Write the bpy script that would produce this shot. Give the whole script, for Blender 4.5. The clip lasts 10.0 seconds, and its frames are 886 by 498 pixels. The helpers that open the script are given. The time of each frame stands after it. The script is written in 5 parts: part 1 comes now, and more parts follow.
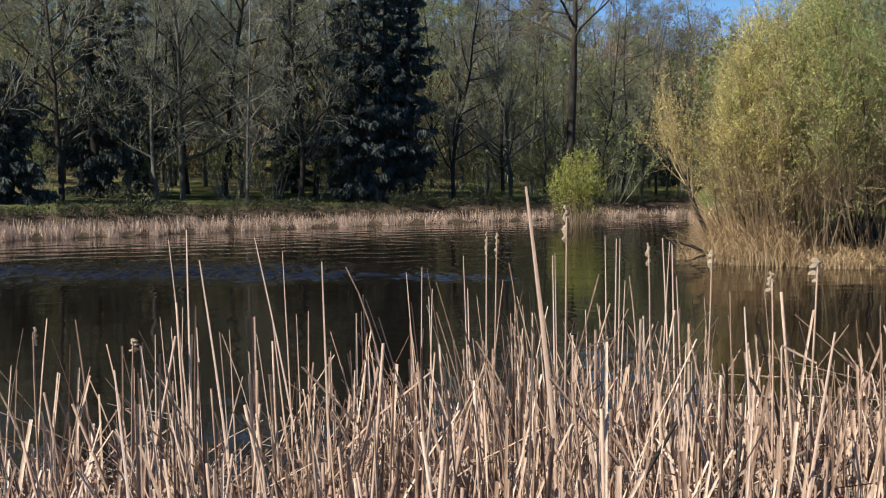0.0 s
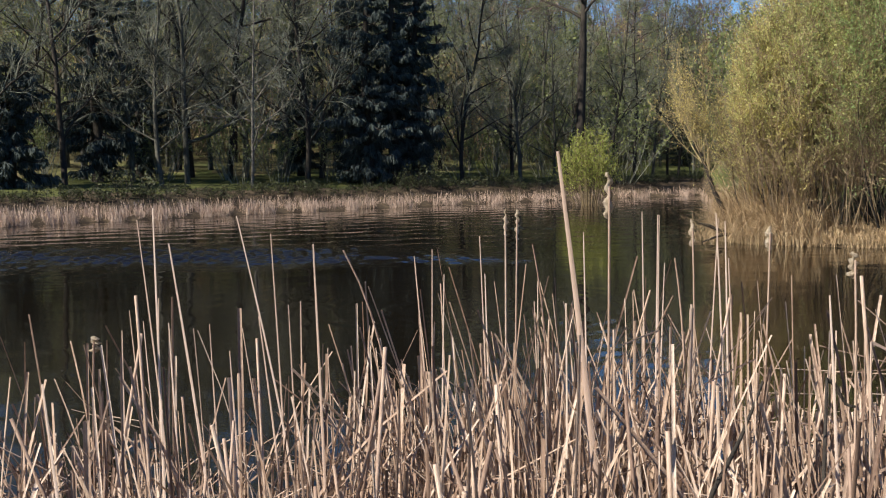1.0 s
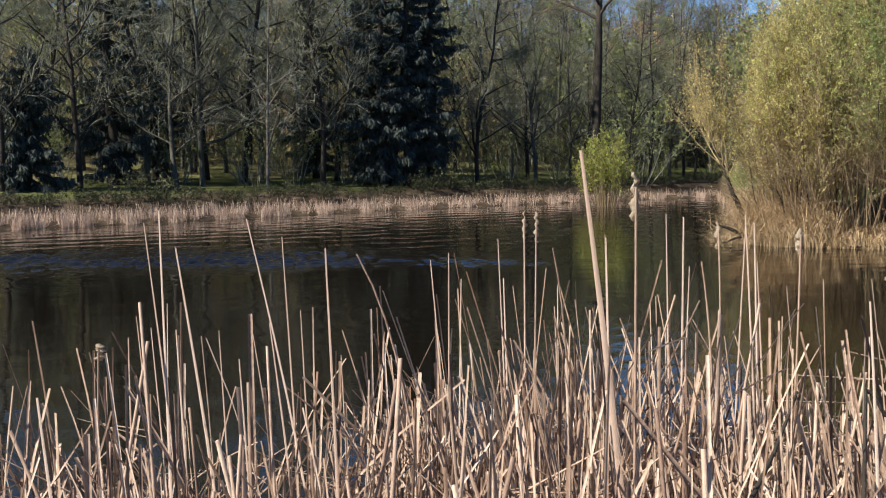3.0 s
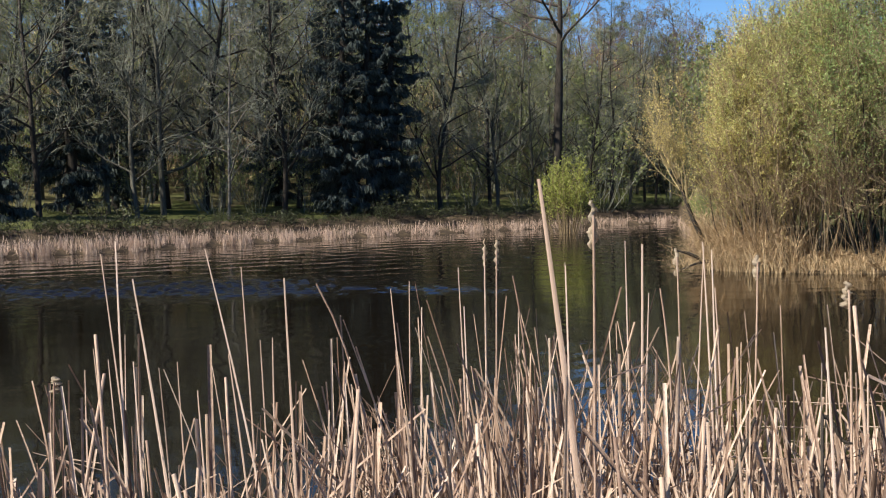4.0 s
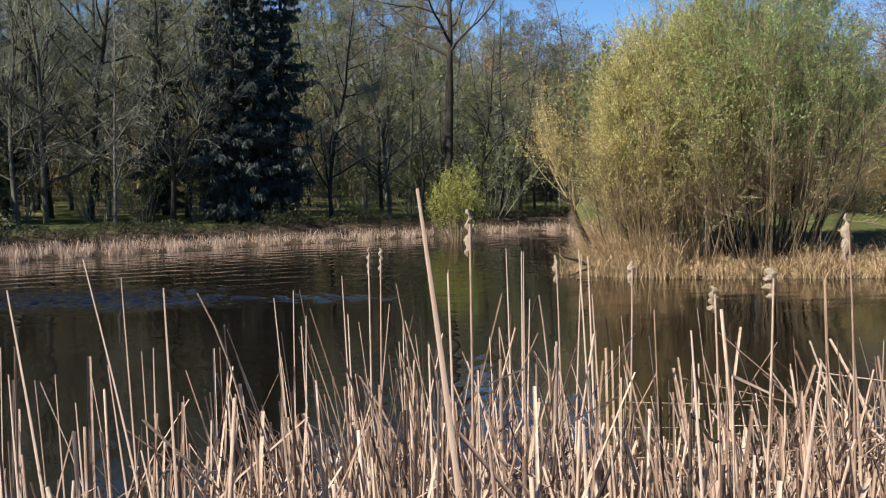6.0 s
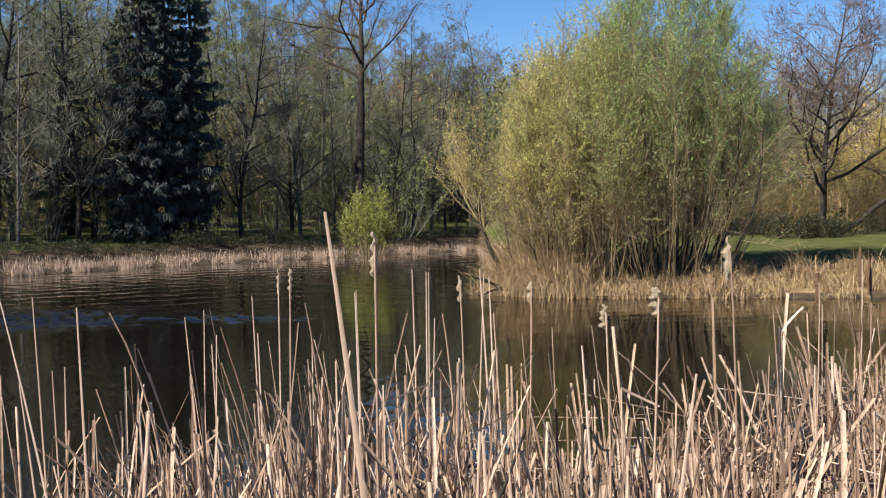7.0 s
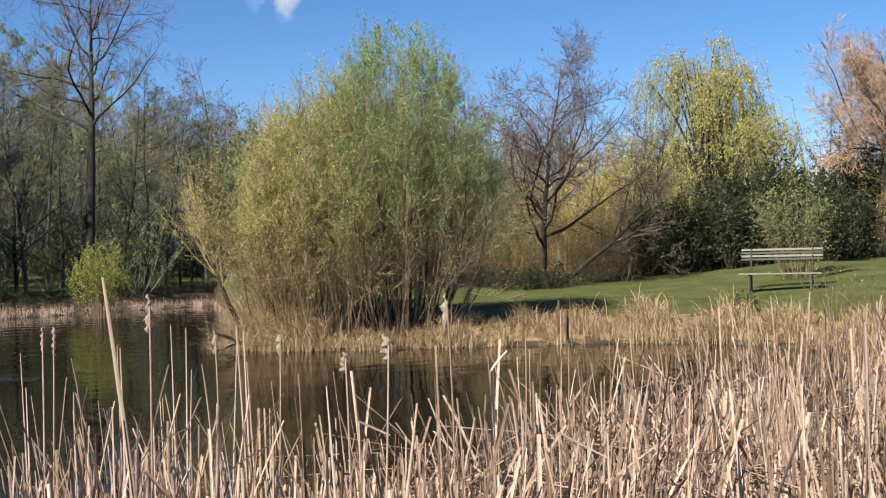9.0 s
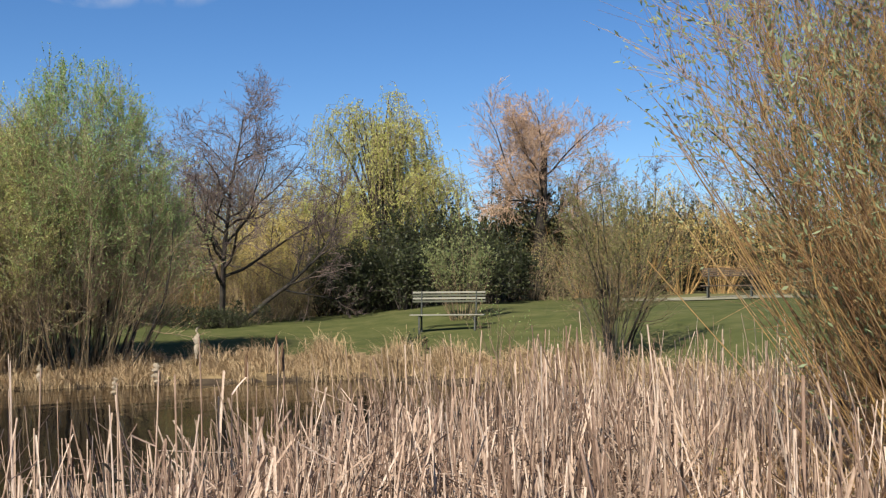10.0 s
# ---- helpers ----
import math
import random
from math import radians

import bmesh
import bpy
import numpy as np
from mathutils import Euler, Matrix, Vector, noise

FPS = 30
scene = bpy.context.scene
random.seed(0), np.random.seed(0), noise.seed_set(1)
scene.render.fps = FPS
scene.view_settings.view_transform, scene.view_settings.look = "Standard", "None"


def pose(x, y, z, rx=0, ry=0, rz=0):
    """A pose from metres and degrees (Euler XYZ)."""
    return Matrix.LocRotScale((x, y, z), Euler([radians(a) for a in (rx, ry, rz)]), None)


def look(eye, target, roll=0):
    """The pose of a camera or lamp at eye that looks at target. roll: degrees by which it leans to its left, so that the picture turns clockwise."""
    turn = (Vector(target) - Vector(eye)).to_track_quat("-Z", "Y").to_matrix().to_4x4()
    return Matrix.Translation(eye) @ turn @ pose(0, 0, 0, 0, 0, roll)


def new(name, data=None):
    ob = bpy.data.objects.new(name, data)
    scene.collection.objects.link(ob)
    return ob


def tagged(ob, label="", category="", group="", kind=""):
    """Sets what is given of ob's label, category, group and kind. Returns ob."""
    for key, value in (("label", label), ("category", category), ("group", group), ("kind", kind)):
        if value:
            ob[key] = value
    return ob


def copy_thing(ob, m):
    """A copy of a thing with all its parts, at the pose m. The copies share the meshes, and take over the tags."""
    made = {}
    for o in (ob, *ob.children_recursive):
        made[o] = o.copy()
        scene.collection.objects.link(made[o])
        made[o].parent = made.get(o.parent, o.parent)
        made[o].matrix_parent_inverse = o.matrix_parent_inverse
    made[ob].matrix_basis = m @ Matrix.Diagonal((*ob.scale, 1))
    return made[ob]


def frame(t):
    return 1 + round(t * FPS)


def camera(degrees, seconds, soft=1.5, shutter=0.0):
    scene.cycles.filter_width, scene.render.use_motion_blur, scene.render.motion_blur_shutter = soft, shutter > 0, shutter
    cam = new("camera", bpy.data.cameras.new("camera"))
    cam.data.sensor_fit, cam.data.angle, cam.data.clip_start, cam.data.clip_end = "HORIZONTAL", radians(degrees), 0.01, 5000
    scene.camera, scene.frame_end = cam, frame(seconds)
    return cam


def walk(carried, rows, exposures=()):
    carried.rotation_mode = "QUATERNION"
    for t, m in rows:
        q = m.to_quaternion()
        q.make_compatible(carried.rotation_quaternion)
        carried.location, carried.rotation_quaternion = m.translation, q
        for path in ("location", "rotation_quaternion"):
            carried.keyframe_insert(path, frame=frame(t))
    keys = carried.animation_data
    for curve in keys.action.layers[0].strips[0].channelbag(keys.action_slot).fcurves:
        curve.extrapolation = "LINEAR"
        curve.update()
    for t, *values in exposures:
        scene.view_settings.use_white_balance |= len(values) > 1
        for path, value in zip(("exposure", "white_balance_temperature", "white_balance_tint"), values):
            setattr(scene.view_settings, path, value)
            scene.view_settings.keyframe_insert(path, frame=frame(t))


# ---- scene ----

cam = camera(42.5, 10.0, soft=1.15, shutter=0.05)
EYE = 1.8
# seconds, place (x, y, z above EYE), yaw, pitch, roll
ROWS = [
    (0.0, 0.015, -0.441, 0.037, 0.46, -3.70, 0.12),
    (0.5, 0.001, -0.029, 0.002, 0.77, -4.27, 0.44),
    (1.0, -0.010, 0.241, -0.018, 0.85, -4.58, 0.62),
    (1.5, -0.018, 0.377, -0.026, 1.65, -4.82, 0.71),
    (2.0, -0.022, 0.378, -0.027, 2.32, -5.07, 0.60),
    (3.5, -0.015, 0.393, -0.022, 0.76, -3.81, 0.90),
    (4.0, -0.008, 0.391, -0.019, -0.27, -3.13, 1.04),
    (4.5, -0.002, 0.375, -0.017, -1.20, -2.85, 1.28),
    (5.0, 0.005, 0.366, -0.017, -2.36, -2.83, 1.27),
    (6.5, 0.032, 0.290, -0.014, -7.81, -2.72, 1.03),
    (7.0, 0.025, 0.173, -0.008, -10.11, -1.88, 0.91),
    (7.5, 0.010, 0.056, -0.002, -12.05, -0.87, 0.98),
    (8.0, -0.019, -0.085, 0.002, -14.17, -0.09, 0.98),
    (8.5, -0.085, -0.290, 0.015, -17.76, 0.24, 1.00),
    (9.0, -0.200, -0.480, 0.030, -23.32, 0.55, 1.30),
    (9.5, -0.570, -0.950, 0.065, -31.30, 1.43, 1.27),
    (10.0, -0.960, -1.170, 0.040, -39.84, 2.30, 0.52),
]
walk(cam, [(t, pose(x, y, EYE + z, 90 + pitch, roll, yaw)) for t, x, y, z, yaw, pitch, roll in ROWS],
     exposures=[(0.0, 0.98), (2.0, 1.04), (3.5, 1.1), (6.5, 1.06), (8.0, 1.02), (9.0, 1.02), (10.0, 0.80)])

# ---- light ----
SUN_AZ, SUN_EL = -118.0, 40.0  # compass degrees from +y, clockwise
world = bpy.data.worlds.new("sky")
scene.world = world
world.use_nodes = True
sky_nodes = world.node_tree.nodes
sky = sky_nodes.new("ShaderNodeTexSky")
sky.sky_type = "NISHITA"
sky.sun_disc = False
sky.sun_elevation, sky.sun_rotation = radians(SUN_EL), radians(SUN_AZ)
sky.altitude = 1500
sky.air_density, sky.dust_density, sky.ozone_density = 1.0, 0.05, 4.0
sky_nodes["Background"].inputs["Strength"].default_value = 0.067
vivid = sky_nodes.new("ShaderNodeHueSaturation")
vivid.inputs["Hue"].default_value, vivid.inputs["Saturation"].default_value = 0.505, 1.2
world.node_tree.links.new(sky.outputs["Color"], vivid.inputs["Color"])
sky_links = world.node_tree.links
sky_colour = vivid.outputs["Color"]
# small drifting clouds: compass bearing, height in degrees, half-widths
for az, el, wide, high, strength in ((15.6, 13.4, 0.034, 0.030, 0.7), (22.8, 15.6, 0.075, 0.032, 0.75), (26.5, 15.4, 0.05, 0.025, 0.35)):
    coord, place, blob = sky_nodes.new("ShaderNodeTexCoord"), sky_nodes.new("ShaderNodeMapping"), sky_nodes.new("ShaderNodeTexGradient")
    place.vector_type, blob.gradient_type = "TEXTURE", "SPHERICAL"
    place.inputs["Location"].default_value = (math.sin(radians(az)) * math.cos(radians(el)), math.cos(radians(az)) * math.cos(radians(el)), math.sin(radians(el)))
    place.inputs["Scale"].default_value = (wide, wide, high)
    wisps, times, white = sky_nodes.new("ShaderNodeTexNoise"), sky_nodes.new("ShaderNodeMath"), sky_nodes.new("ShaderNodeMix")
    wisps.inputs["Scale"].default_value, wisps.inputs["Detail"].default_value = 38.0, 6.0
    times.operation, times.use_clamp, white.data_type = "MULTIPLY", True, "RGBA"
    scaled = sky_nodes.new("ShaderNodeMath")
    scaled.operation, scaled.inputs[1].default_value = "MULTIPLY", 2.4 * strength
    sky_links.new(coord.outputs["Generated"], place.inputs["Vector"])
    sky_links.new(coord.outputs["Generated"], wisps.inputs["Vector"])
    sky_links.new(place.outputs["Vector"], blob.inputs["Vector"])
    sky_links.new(blob.outputs["Fac"], times.inputs[0])
    thin_out = sky_nodes.new("ShaderNodeMapRange")
    thin_out.inputs["From Min"].default_value, thin_out.inputs["From Max"].default_value = 0.42, 0.68
    sky_links.new(wisps.outputs["Fac"], thin_out.inputs["Value"])
    sky_links.new(thin_out.outputs["Result"], scaled.inputs[0])
    sky_links.new(scaled.outputs[0], times.inputs[1])
    sky_links.new(times.outputs[0], white.inputs[0])
    sky_links.new(sky_colour, white.inputs[6])
    white.inputs[7].default_value = (6.0, 6.2, 6.6, 1)
    sky_colour = white.outputs[2]
sky_links.new(sky_colour, sky_nodes["Background"].inputs["Color"])
sun_data = bpy.data.lights.new("sun", "SUN")
sun_data.energy, sun_data.angle, sun_data.color = 5.0, radians(0.5), (1.0, 0.92, 0.79)
sun = new("sun", sun_data)
sun_way = Vector((math.sin(radians(SUN_AZ)) * math.cos(radians(SUN_EL)), math.cos(radians(SUN_AZ)) * math.cos(radians(SUN_EL)), math.sin(radians(SUN_EL))))
sun.matrix_world = look(sun_way * 90, (0, 0, 0))

rng = np.random.default_rng(11)
LIGHTWARD = 1.1 * np.array(sun_way) + np.array([0, 0, 0.4])


# ---- materials ----
def ramp(nt, factor, stops):
    node = nt.nodes.new("ShaderNodeValToRGB")
    while len(node.color_ramp.elements) < len(stops):
        node.color_ramp.elements.new(0.5)
    for e, (at, col) in zip(node.color_ramp.elements, stops):
        e.position, e.color = at, (*col, 1)
    nt.links.new(factor, node.inputs["Fac"])
    return node.outputs["Color"]


def noise_of(nt, scale, detail=4.0, rough=0.6, stretch=None):
    tc = nt.nodes.new("ShaderNodeTexCoord")
    node = nt.nodes.new("ShaderNodeTexNoise")
    node.inputs["Scale"].default_value, node.inputs["Detail"].default_value, node.inputs["Roughness"].default_value = scale, detail, rough
    src = tc.outputs["Object"]
    if stretch:
        mp = nt.nodes.new("ShaderNodeMapping")
        mp.inputs["Scale"].default_value = stretch
        nt.links.new(src, mp.inputs["Vector"])
        src = mp.outputs["Vector"]
    nt.links.new(src, node.inputs["Vector"])
    return node.outputs["Fac"]


def blend(nt, a, b, fac, mode="MIX"):
    node = nt.nodes.new("ShaderNodeMix")
    node.data_type, node.blend_type = "RGBA", mode
    if isinstance(fac, float):
        node.inputs[0].default_value = fac
    else:
        nt.links.new(fac, node.inputs[0])
    nt.links.new(a, node.inputs[6])
    nt.links.new(b, node.inputs[7])
    return node.outputs[2]


def surface(name, stops, scale=6.0, rough=0.85, bump=0.3, bump_scale=40.0, per="", through_light=0.0, stretch=None, spec=0.3, streaks=0.0):
    """A rough natural surface. per: 'island' or 'object' adds a second, coarser spread of tone; through_light: share of translucence."""
    m = bpy.data.materials.new(name)
    m.use_nodes = True
    nt = m.node_tree
    bsdf = nt.nodes["Principled BSDF"]
    bsdf.inputs["Roughness"].default_value = rough
    bsdf.inputs["Specular IOR Level"].default_value = spec
    fac = noise_of(nt, scale, stretch=stretch)
    if per:
        rnd = nt.nodes.new("ShaderNodeNewGeometry").outputs["Random Per Island"] if per == "island" else nt.nodes.new("ShaderNodeObjectInfo").outputs["Random"]
        mixer = nt.nodes.new("ShaderNodeMath")
        mixer.operation = "MULTIPLY_ADD"
        nt.links.new(rnd, mixer.inputs[0])
        mixer.inputs[1].default_value = 0.75
        half = nt.nodes.new("ShaderNodeMath")
        half.operation = "MULTIPLY_ADD"
        nt.links.new(fac, half.inputs[0])
        half.inputs[1].default_value, half.inputs[2].default_value = 0.7, -0.22
        nt.links.new(half.outputs[0], mixer.inputs[2])
        fac = mixer.outputs[0]
    col = ramp(nt, fac, stops)
    if streaks:
        fine = ramp(nt, noise_of(nt, streaks, 5.0, 0.7, stretch), [(0.32, (0.55, 0.5, 0.46)), (0.55, (1, 1, 1))])
        col = blend(nt, col, fine, 1.0, "MULTIPLY")
    nt.links.new(col, bsdf.inputs["Base Color"])
    if bump:
        b = nt.nodes.new("ShaderNodeBump")
        b.inputs["Strength"].default_value, b.inputs["Distance"].default_value = bump, 0.02
        nt.links.new(noise_of(nt, bump_scale, 6.0, stretch=stretch), b.inputs["Height"])
        nt.links.new(b.outputs["Normal"], bsdf.inputs["Normal"])
    if through_light:
        tr = nt.nodes.new("ShaderNodeBsdfTranslucent")
        nt.links.new(col, tr.inputs["Color"])
        mx = nt.nodes.new("ShaderNodeMixShader")
        mx.inputs[0].default_value = through_light
        nt.links.new(bsdf.outputs[0], mx.inputs[1])
        nt.links.new(tr.outputs[0], mx.inputs[2])
        nt.links.new(mx.outputs[0], nt.nodes["Material Output"].inputs["Surface"])
    return m


STRAW = surface("dry_reed", [(0.0, (0.0924, 0.0539, 0.0382)), (0.3, (0.269, 0.181, 0.131)), (0.64, (0.493, 0.366, 0.275)), (1.0, (0.708, 0.589, 0.492))],
                scale=9, rough=0.6, bump=0.25, bump_scale=120, per="island", through_light=0.18, stretch=(6, 6, 0.6), spec=0.35, streaks=28.0)
STRAW_ONE = surface("dry_reed_stalk", [(0.0, (0.162, 0.1, 0.0746)), (0.35, (0.37, 0.258, 0.195)), (0.7, (0.524, 0.389, 0.3)), (1.0, (0.662, 0.539, 0.44))],
                    scale=9, rough=0.6, bump=0.3, bump_scale=120, per="object", through_light=0.15, stretch=(6, 6, 0.6), spec=0.35, streaks=28.0)
STRAW_PALE = surface("pale_upright_reed", [(0.0, (0.416, 0.3, 0.233)), (0.5, (0.539, 0.408, 0.328)), (1.0, (0.654, 0.531, 0.448))], scale=9, rough=0.6, bump=0.3, bump_scale=120, per="object", through_light=0.15, stretch=(6, 6, 0.6))
STRAW_FAR = surface("pale_dry_reed", [(0.0, (0.22, 0.15, 0.118)), (0.5, (0.46, 0.345, 0.272)), (1.0, (0.62, 0.49, 0.40))], scale=3, rough=0.8, bump=0, per="island", through_light=0.15)
TUFT = surface("dry_grass", [(0.0, (0.17, 0.115, 0.067)), (0.5, (0.41, 0.298, 0.172)), (1.0, (0.61, 0.47, 0.30))], scale=4, rough=0.8, bump=0, per="island", through_light=0.2)
FLUFF = surface("seed_fluff", [(0.2, (0.308, 0.216, 0.139)), (0.5, (0.57, 0.47, 0.347)), (0.8, (0.693, 0.616, 0.501))], scale=60, rough=0.95, bump=0.9, bump_scale=260, through_light=0.2)
DARK_HEAD = surface("seed_head_brown", [(0.0, (0.077, 0.0385, 0.0231)), (1.0, (0.231, 0.146, 0.0847))], scale=50, rough=0.95, bump=0.8, bump_scale=220)
BARK = surface("grey_bark", [(0.25, (0.034, 0.032, 0.026)), (0.55, (0.08, 0.078, 0.062)), (0.85, (0.165, 0.162, 0.13))], scale=5, rough=0.9, bump=0.8, bump_scale=22, stretch=(3, 3, 0.7))
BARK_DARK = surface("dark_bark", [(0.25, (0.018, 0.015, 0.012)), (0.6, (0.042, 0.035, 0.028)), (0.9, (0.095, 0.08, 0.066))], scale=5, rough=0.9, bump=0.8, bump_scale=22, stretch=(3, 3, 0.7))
BARK_PALE = surface("pale_birch_bark", [(0.3, (0.0525, 0.0444, 0.036)), (0.55, (0.15, 0.137, 0.115)), (0.9, (0.285, 0.266, 0.23))], scale=4, rough=0.8, bump=0.4, bump_scale=25, stretch=(1, 1, 3))
TWIG = surface("bare_twigs", [(0.0, (0.08, 0.082, 0.064)), (0.5, (0.165, 0.17, 0.135)), (1.0, (0.27, 0.275, 0.22))], scale=2, rough=0.9, bump=0, per="island")
TWIG_PURPLE = surface("purple_brown_twigs", [(0.0, (0.056, 0.04, 0.036)), (0.5, (0.136, 0.1, 0.088)), (1.0, (0.224, 0.168, 0.144))], scale=2, rough=0.9, bump=0, per="island")
TWIG_ORANGE = surface("orange_willow_twigs", [(0.0, (0.16, 0.10, 0.07)), (0.5, (0.40, 0.265, 0.175)), (1.0, (0.56, 0.40, 0.28))], scale=2, rough=0.8, bump=0, per="island", through_light=0.15)
TWIG_OLIVE = surface("olive_willow_stems", [(0.0, (0.072, 0.054, 0.0324)), (0.5, (0.18, 0.133, 0.0765)), (1.0, (0.306, 0.234, 0.135))], scale=3, rough=0.7, bump=0.2, per="island")
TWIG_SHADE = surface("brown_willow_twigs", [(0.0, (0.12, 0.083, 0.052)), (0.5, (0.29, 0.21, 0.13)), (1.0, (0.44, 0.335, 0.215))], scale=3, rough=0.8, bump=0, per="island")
TWIG_YELLOW = surface("yellow_willow_twigs", [(0.0, (0.16, 0.12, 0.06)), (0.5, (0.304, 0.24, 0.124)), (1.0, (0.448, 0.368, 0.208))], scale=3, rough=0.7, bump=0, per="island")
TWIG_TAN = surface("tan_willow_stems", [(0.0, (0.142, 0.0811, 0.0319)), (0.5, (0.334, 0.208, 0.0803)), (1.0, (0.507, 0.35, 0.151))], scale=3, rough=0.65, bump=0.3, bump_scale=60, per="island")
TWIG_BANK = surface("fine_tan_and_plum_twigs", [(0.0, (0.13, 0.075, 0.045)), (0.4, (0.30, 0.175, 0.085)), (0.7, (0.42, 0.27, 0.11)), (1.0, (0.46, 0.35, 0.22))], scale=3, rough=0.7, bump=0, per="island")
BUDS = surface("olive_buds", [(0.0, (0.08, 0.085, 0.042)), (0.5, (0.145, 0.152, 0.075)), (1.0, (0.24, 0.245, 0.13))], scale=1.5, rough=0.8, bump=0, per="island", through_light=0.3)
NEEDLES = surface("dark_spruce_needles", [(0.0, (0.034, 0.045, 0.042)), (0.6, (0.072, 0.088, 0.082)), (1.0, (0.10, 0.118, 0.106))], scale=1.5, rough=0.95, bump=0, per="island", through_light=0.1, spec=0.08)


def leaf(name, a, b, c, light=0.4):
    return surface(name, [(0.0, a), (0.5, b), (1.0, c)], scale=0.7, rough=0.55, bump=0, per="island", through_light=light, spec=0.35)


LEAF_YELLOW = leaf("yellow_willow_leaves", (0.25, 0.215, 0.07), (0.50, 0.45, 0.15), (0.69, 0.64, 0.28), 0.5)
LEAF_LIME = leaf("lime_willow_leaves", (0.195, 0.205, 0.066), (0.425, 0.445, 0.15), (0.63, 0.65, 0.28), 0.5)
LEAF_GREEN = leaf("fresh_green_leaves", (0.115, 0.18, 0.058), (0.265, 0.38, 0.13), (0.46, 0.58, 0.24), 0.5)
LEAF_BUD = leaf("olive_bud_leaves", (0.10, 0.10, 0.035), (0.20, 0.20, 0.07), (0.33, 0.32, 0.13), 0.4)
LEAF_SHRUB = leaf("bright_lime_leaves", (0.12, 0.135, 0.03), (0.27, 0.30, 0.065), (0.42, 0.45, 0.13), 0.45)
LEAF_GOLD = leaf("golden_catkins", (0.36, 0.28, 0.08), (0.54, 0.45, 0.15), (0.68, 0.59, 0.25))
LEAF_WEEP = leaf("weeping_willow_leaves", (0.28, 0.29, 0.07), (0.47, 0.48, 0.14), (0.62, 0.60, 0.24), 0.5)
LEAF_UNDER = leaf("undergrowth_leaves", (0.11, 0.132, 0.05), (0.215, 0.248, 0.098), (0.35, 0.385, 0.165), 0.5)
LEAF_BANK = leaf("grey_green_willow_leaves", (0.16, 0.20, 0.10), (0.28, 0.34, 0.18), (0.42, 0.48, 0.28), 0.5)
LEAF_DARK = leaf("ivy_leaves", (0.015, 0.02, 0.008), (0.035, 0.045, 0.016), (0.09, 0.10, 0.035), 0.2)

LAWN = surface("mown_lawn", [(0.25, (0.048, 0.060, 0.019)), (0.5, (0.076, 0.086, 0.028)), (0.75, (0.12, 0.116, 0.047))], scale=1.2, rough=0.95, bump=0.9, bump_scale=30, spec=0.1)
FLOOR = surface("forest_floor", [(0.3, (0.06, 0.048, 0.03)), (0.5, (0.12, 0.108, 0.054)), (0.7, (0.144, 0.162, 0.06))], scale=0.5, rough=1.0, bump=1.0, bump_scale=12, spec=0.05)
MUD = surface("muddy_bank", [(0.3, (0.03, 0.022, 0.015)), (0.55, (0.075, 0.055, 0.035)), (0.8, (0.16, 0.12, 0.075))], scale=3, rough=0.85, bump=1.0, bump_scale=25, spec=0.2)
THATCH = surface("matted_dry_grass", [(0.28, (0.09, 0.062, 0.033)), (0.5, (0.24, 0.175, 0.095)), (0.62, (0.30, 0.23, 0.125)), (0.8, (0.17, 0.165, 0.06))], scale=2.5, rough=1.0, bump=1.0, bump_scale=45, spec=0.05)
GRAVEL = surface("worn_gravel", [(0.35, (0.10, 0.11, 0.05)), (0.5, (0.24, 0.225, 0.15)), (0.7, (0.40, 0.37, 0.30))], scale=12, rough=0.95, bump=0.6, bump_scale=60)
PAINT = surface("weathered_cream_paint", [(0.3, (0.0731, 0.078, 0.0536)), (0.5, (0.146, 0.146, 0.107)), (0.75, (0.224, 0.22, 0.176))], scale=7, rough=0.65, bump=0.3, bump_scale=50, per="object", stretch=(0.4, 4, 4))
IRON = surface("dark_iron", [(0.3, (0.02, 0.025, 0.02)), (0.7, (0.05, 0.055, 0.045))], scale=15, rough=0.6, bump=0.2, spec=0.5)
OLD_WOOD = surface("dark_weathered_wood", [(0.3, (0.05, 0.035, 0.025)), (0.7, (0.12, 0.09, 0.065))], scale=8, rough=0.9, bump=0.4, stretch=(0.5, 4, 4))


def pond_water():
    m = bpy.data.materials.new("pond_water")
    m.use_nodes = True
    nt = m.node_tree
    b = nt.nodes["Principled BSDF"]
    b.inputs["Base Color"].default_value = (0.007, 0.0055, 0.0035, 1)
    b.inputs["Roughness"].default_value, b.inputs["IOR"].default_value = 0.02, 1.33
    bump = nt.nodes.new("ShaderNodeBump")
    bump.inputs["Distance"].default_value, bump.inputs["Strength"].default_value = 0.01, 0.12
    nt.links.new(noise_of(nt, 6.0, 3.0, 0.55, (1.0, 1.9, 1.0)), bump.inputs["Height"])
    nt.links.new(bump.outputs["Normal"], b.inputs["Normal"])
    return m


WATER = pond_water()


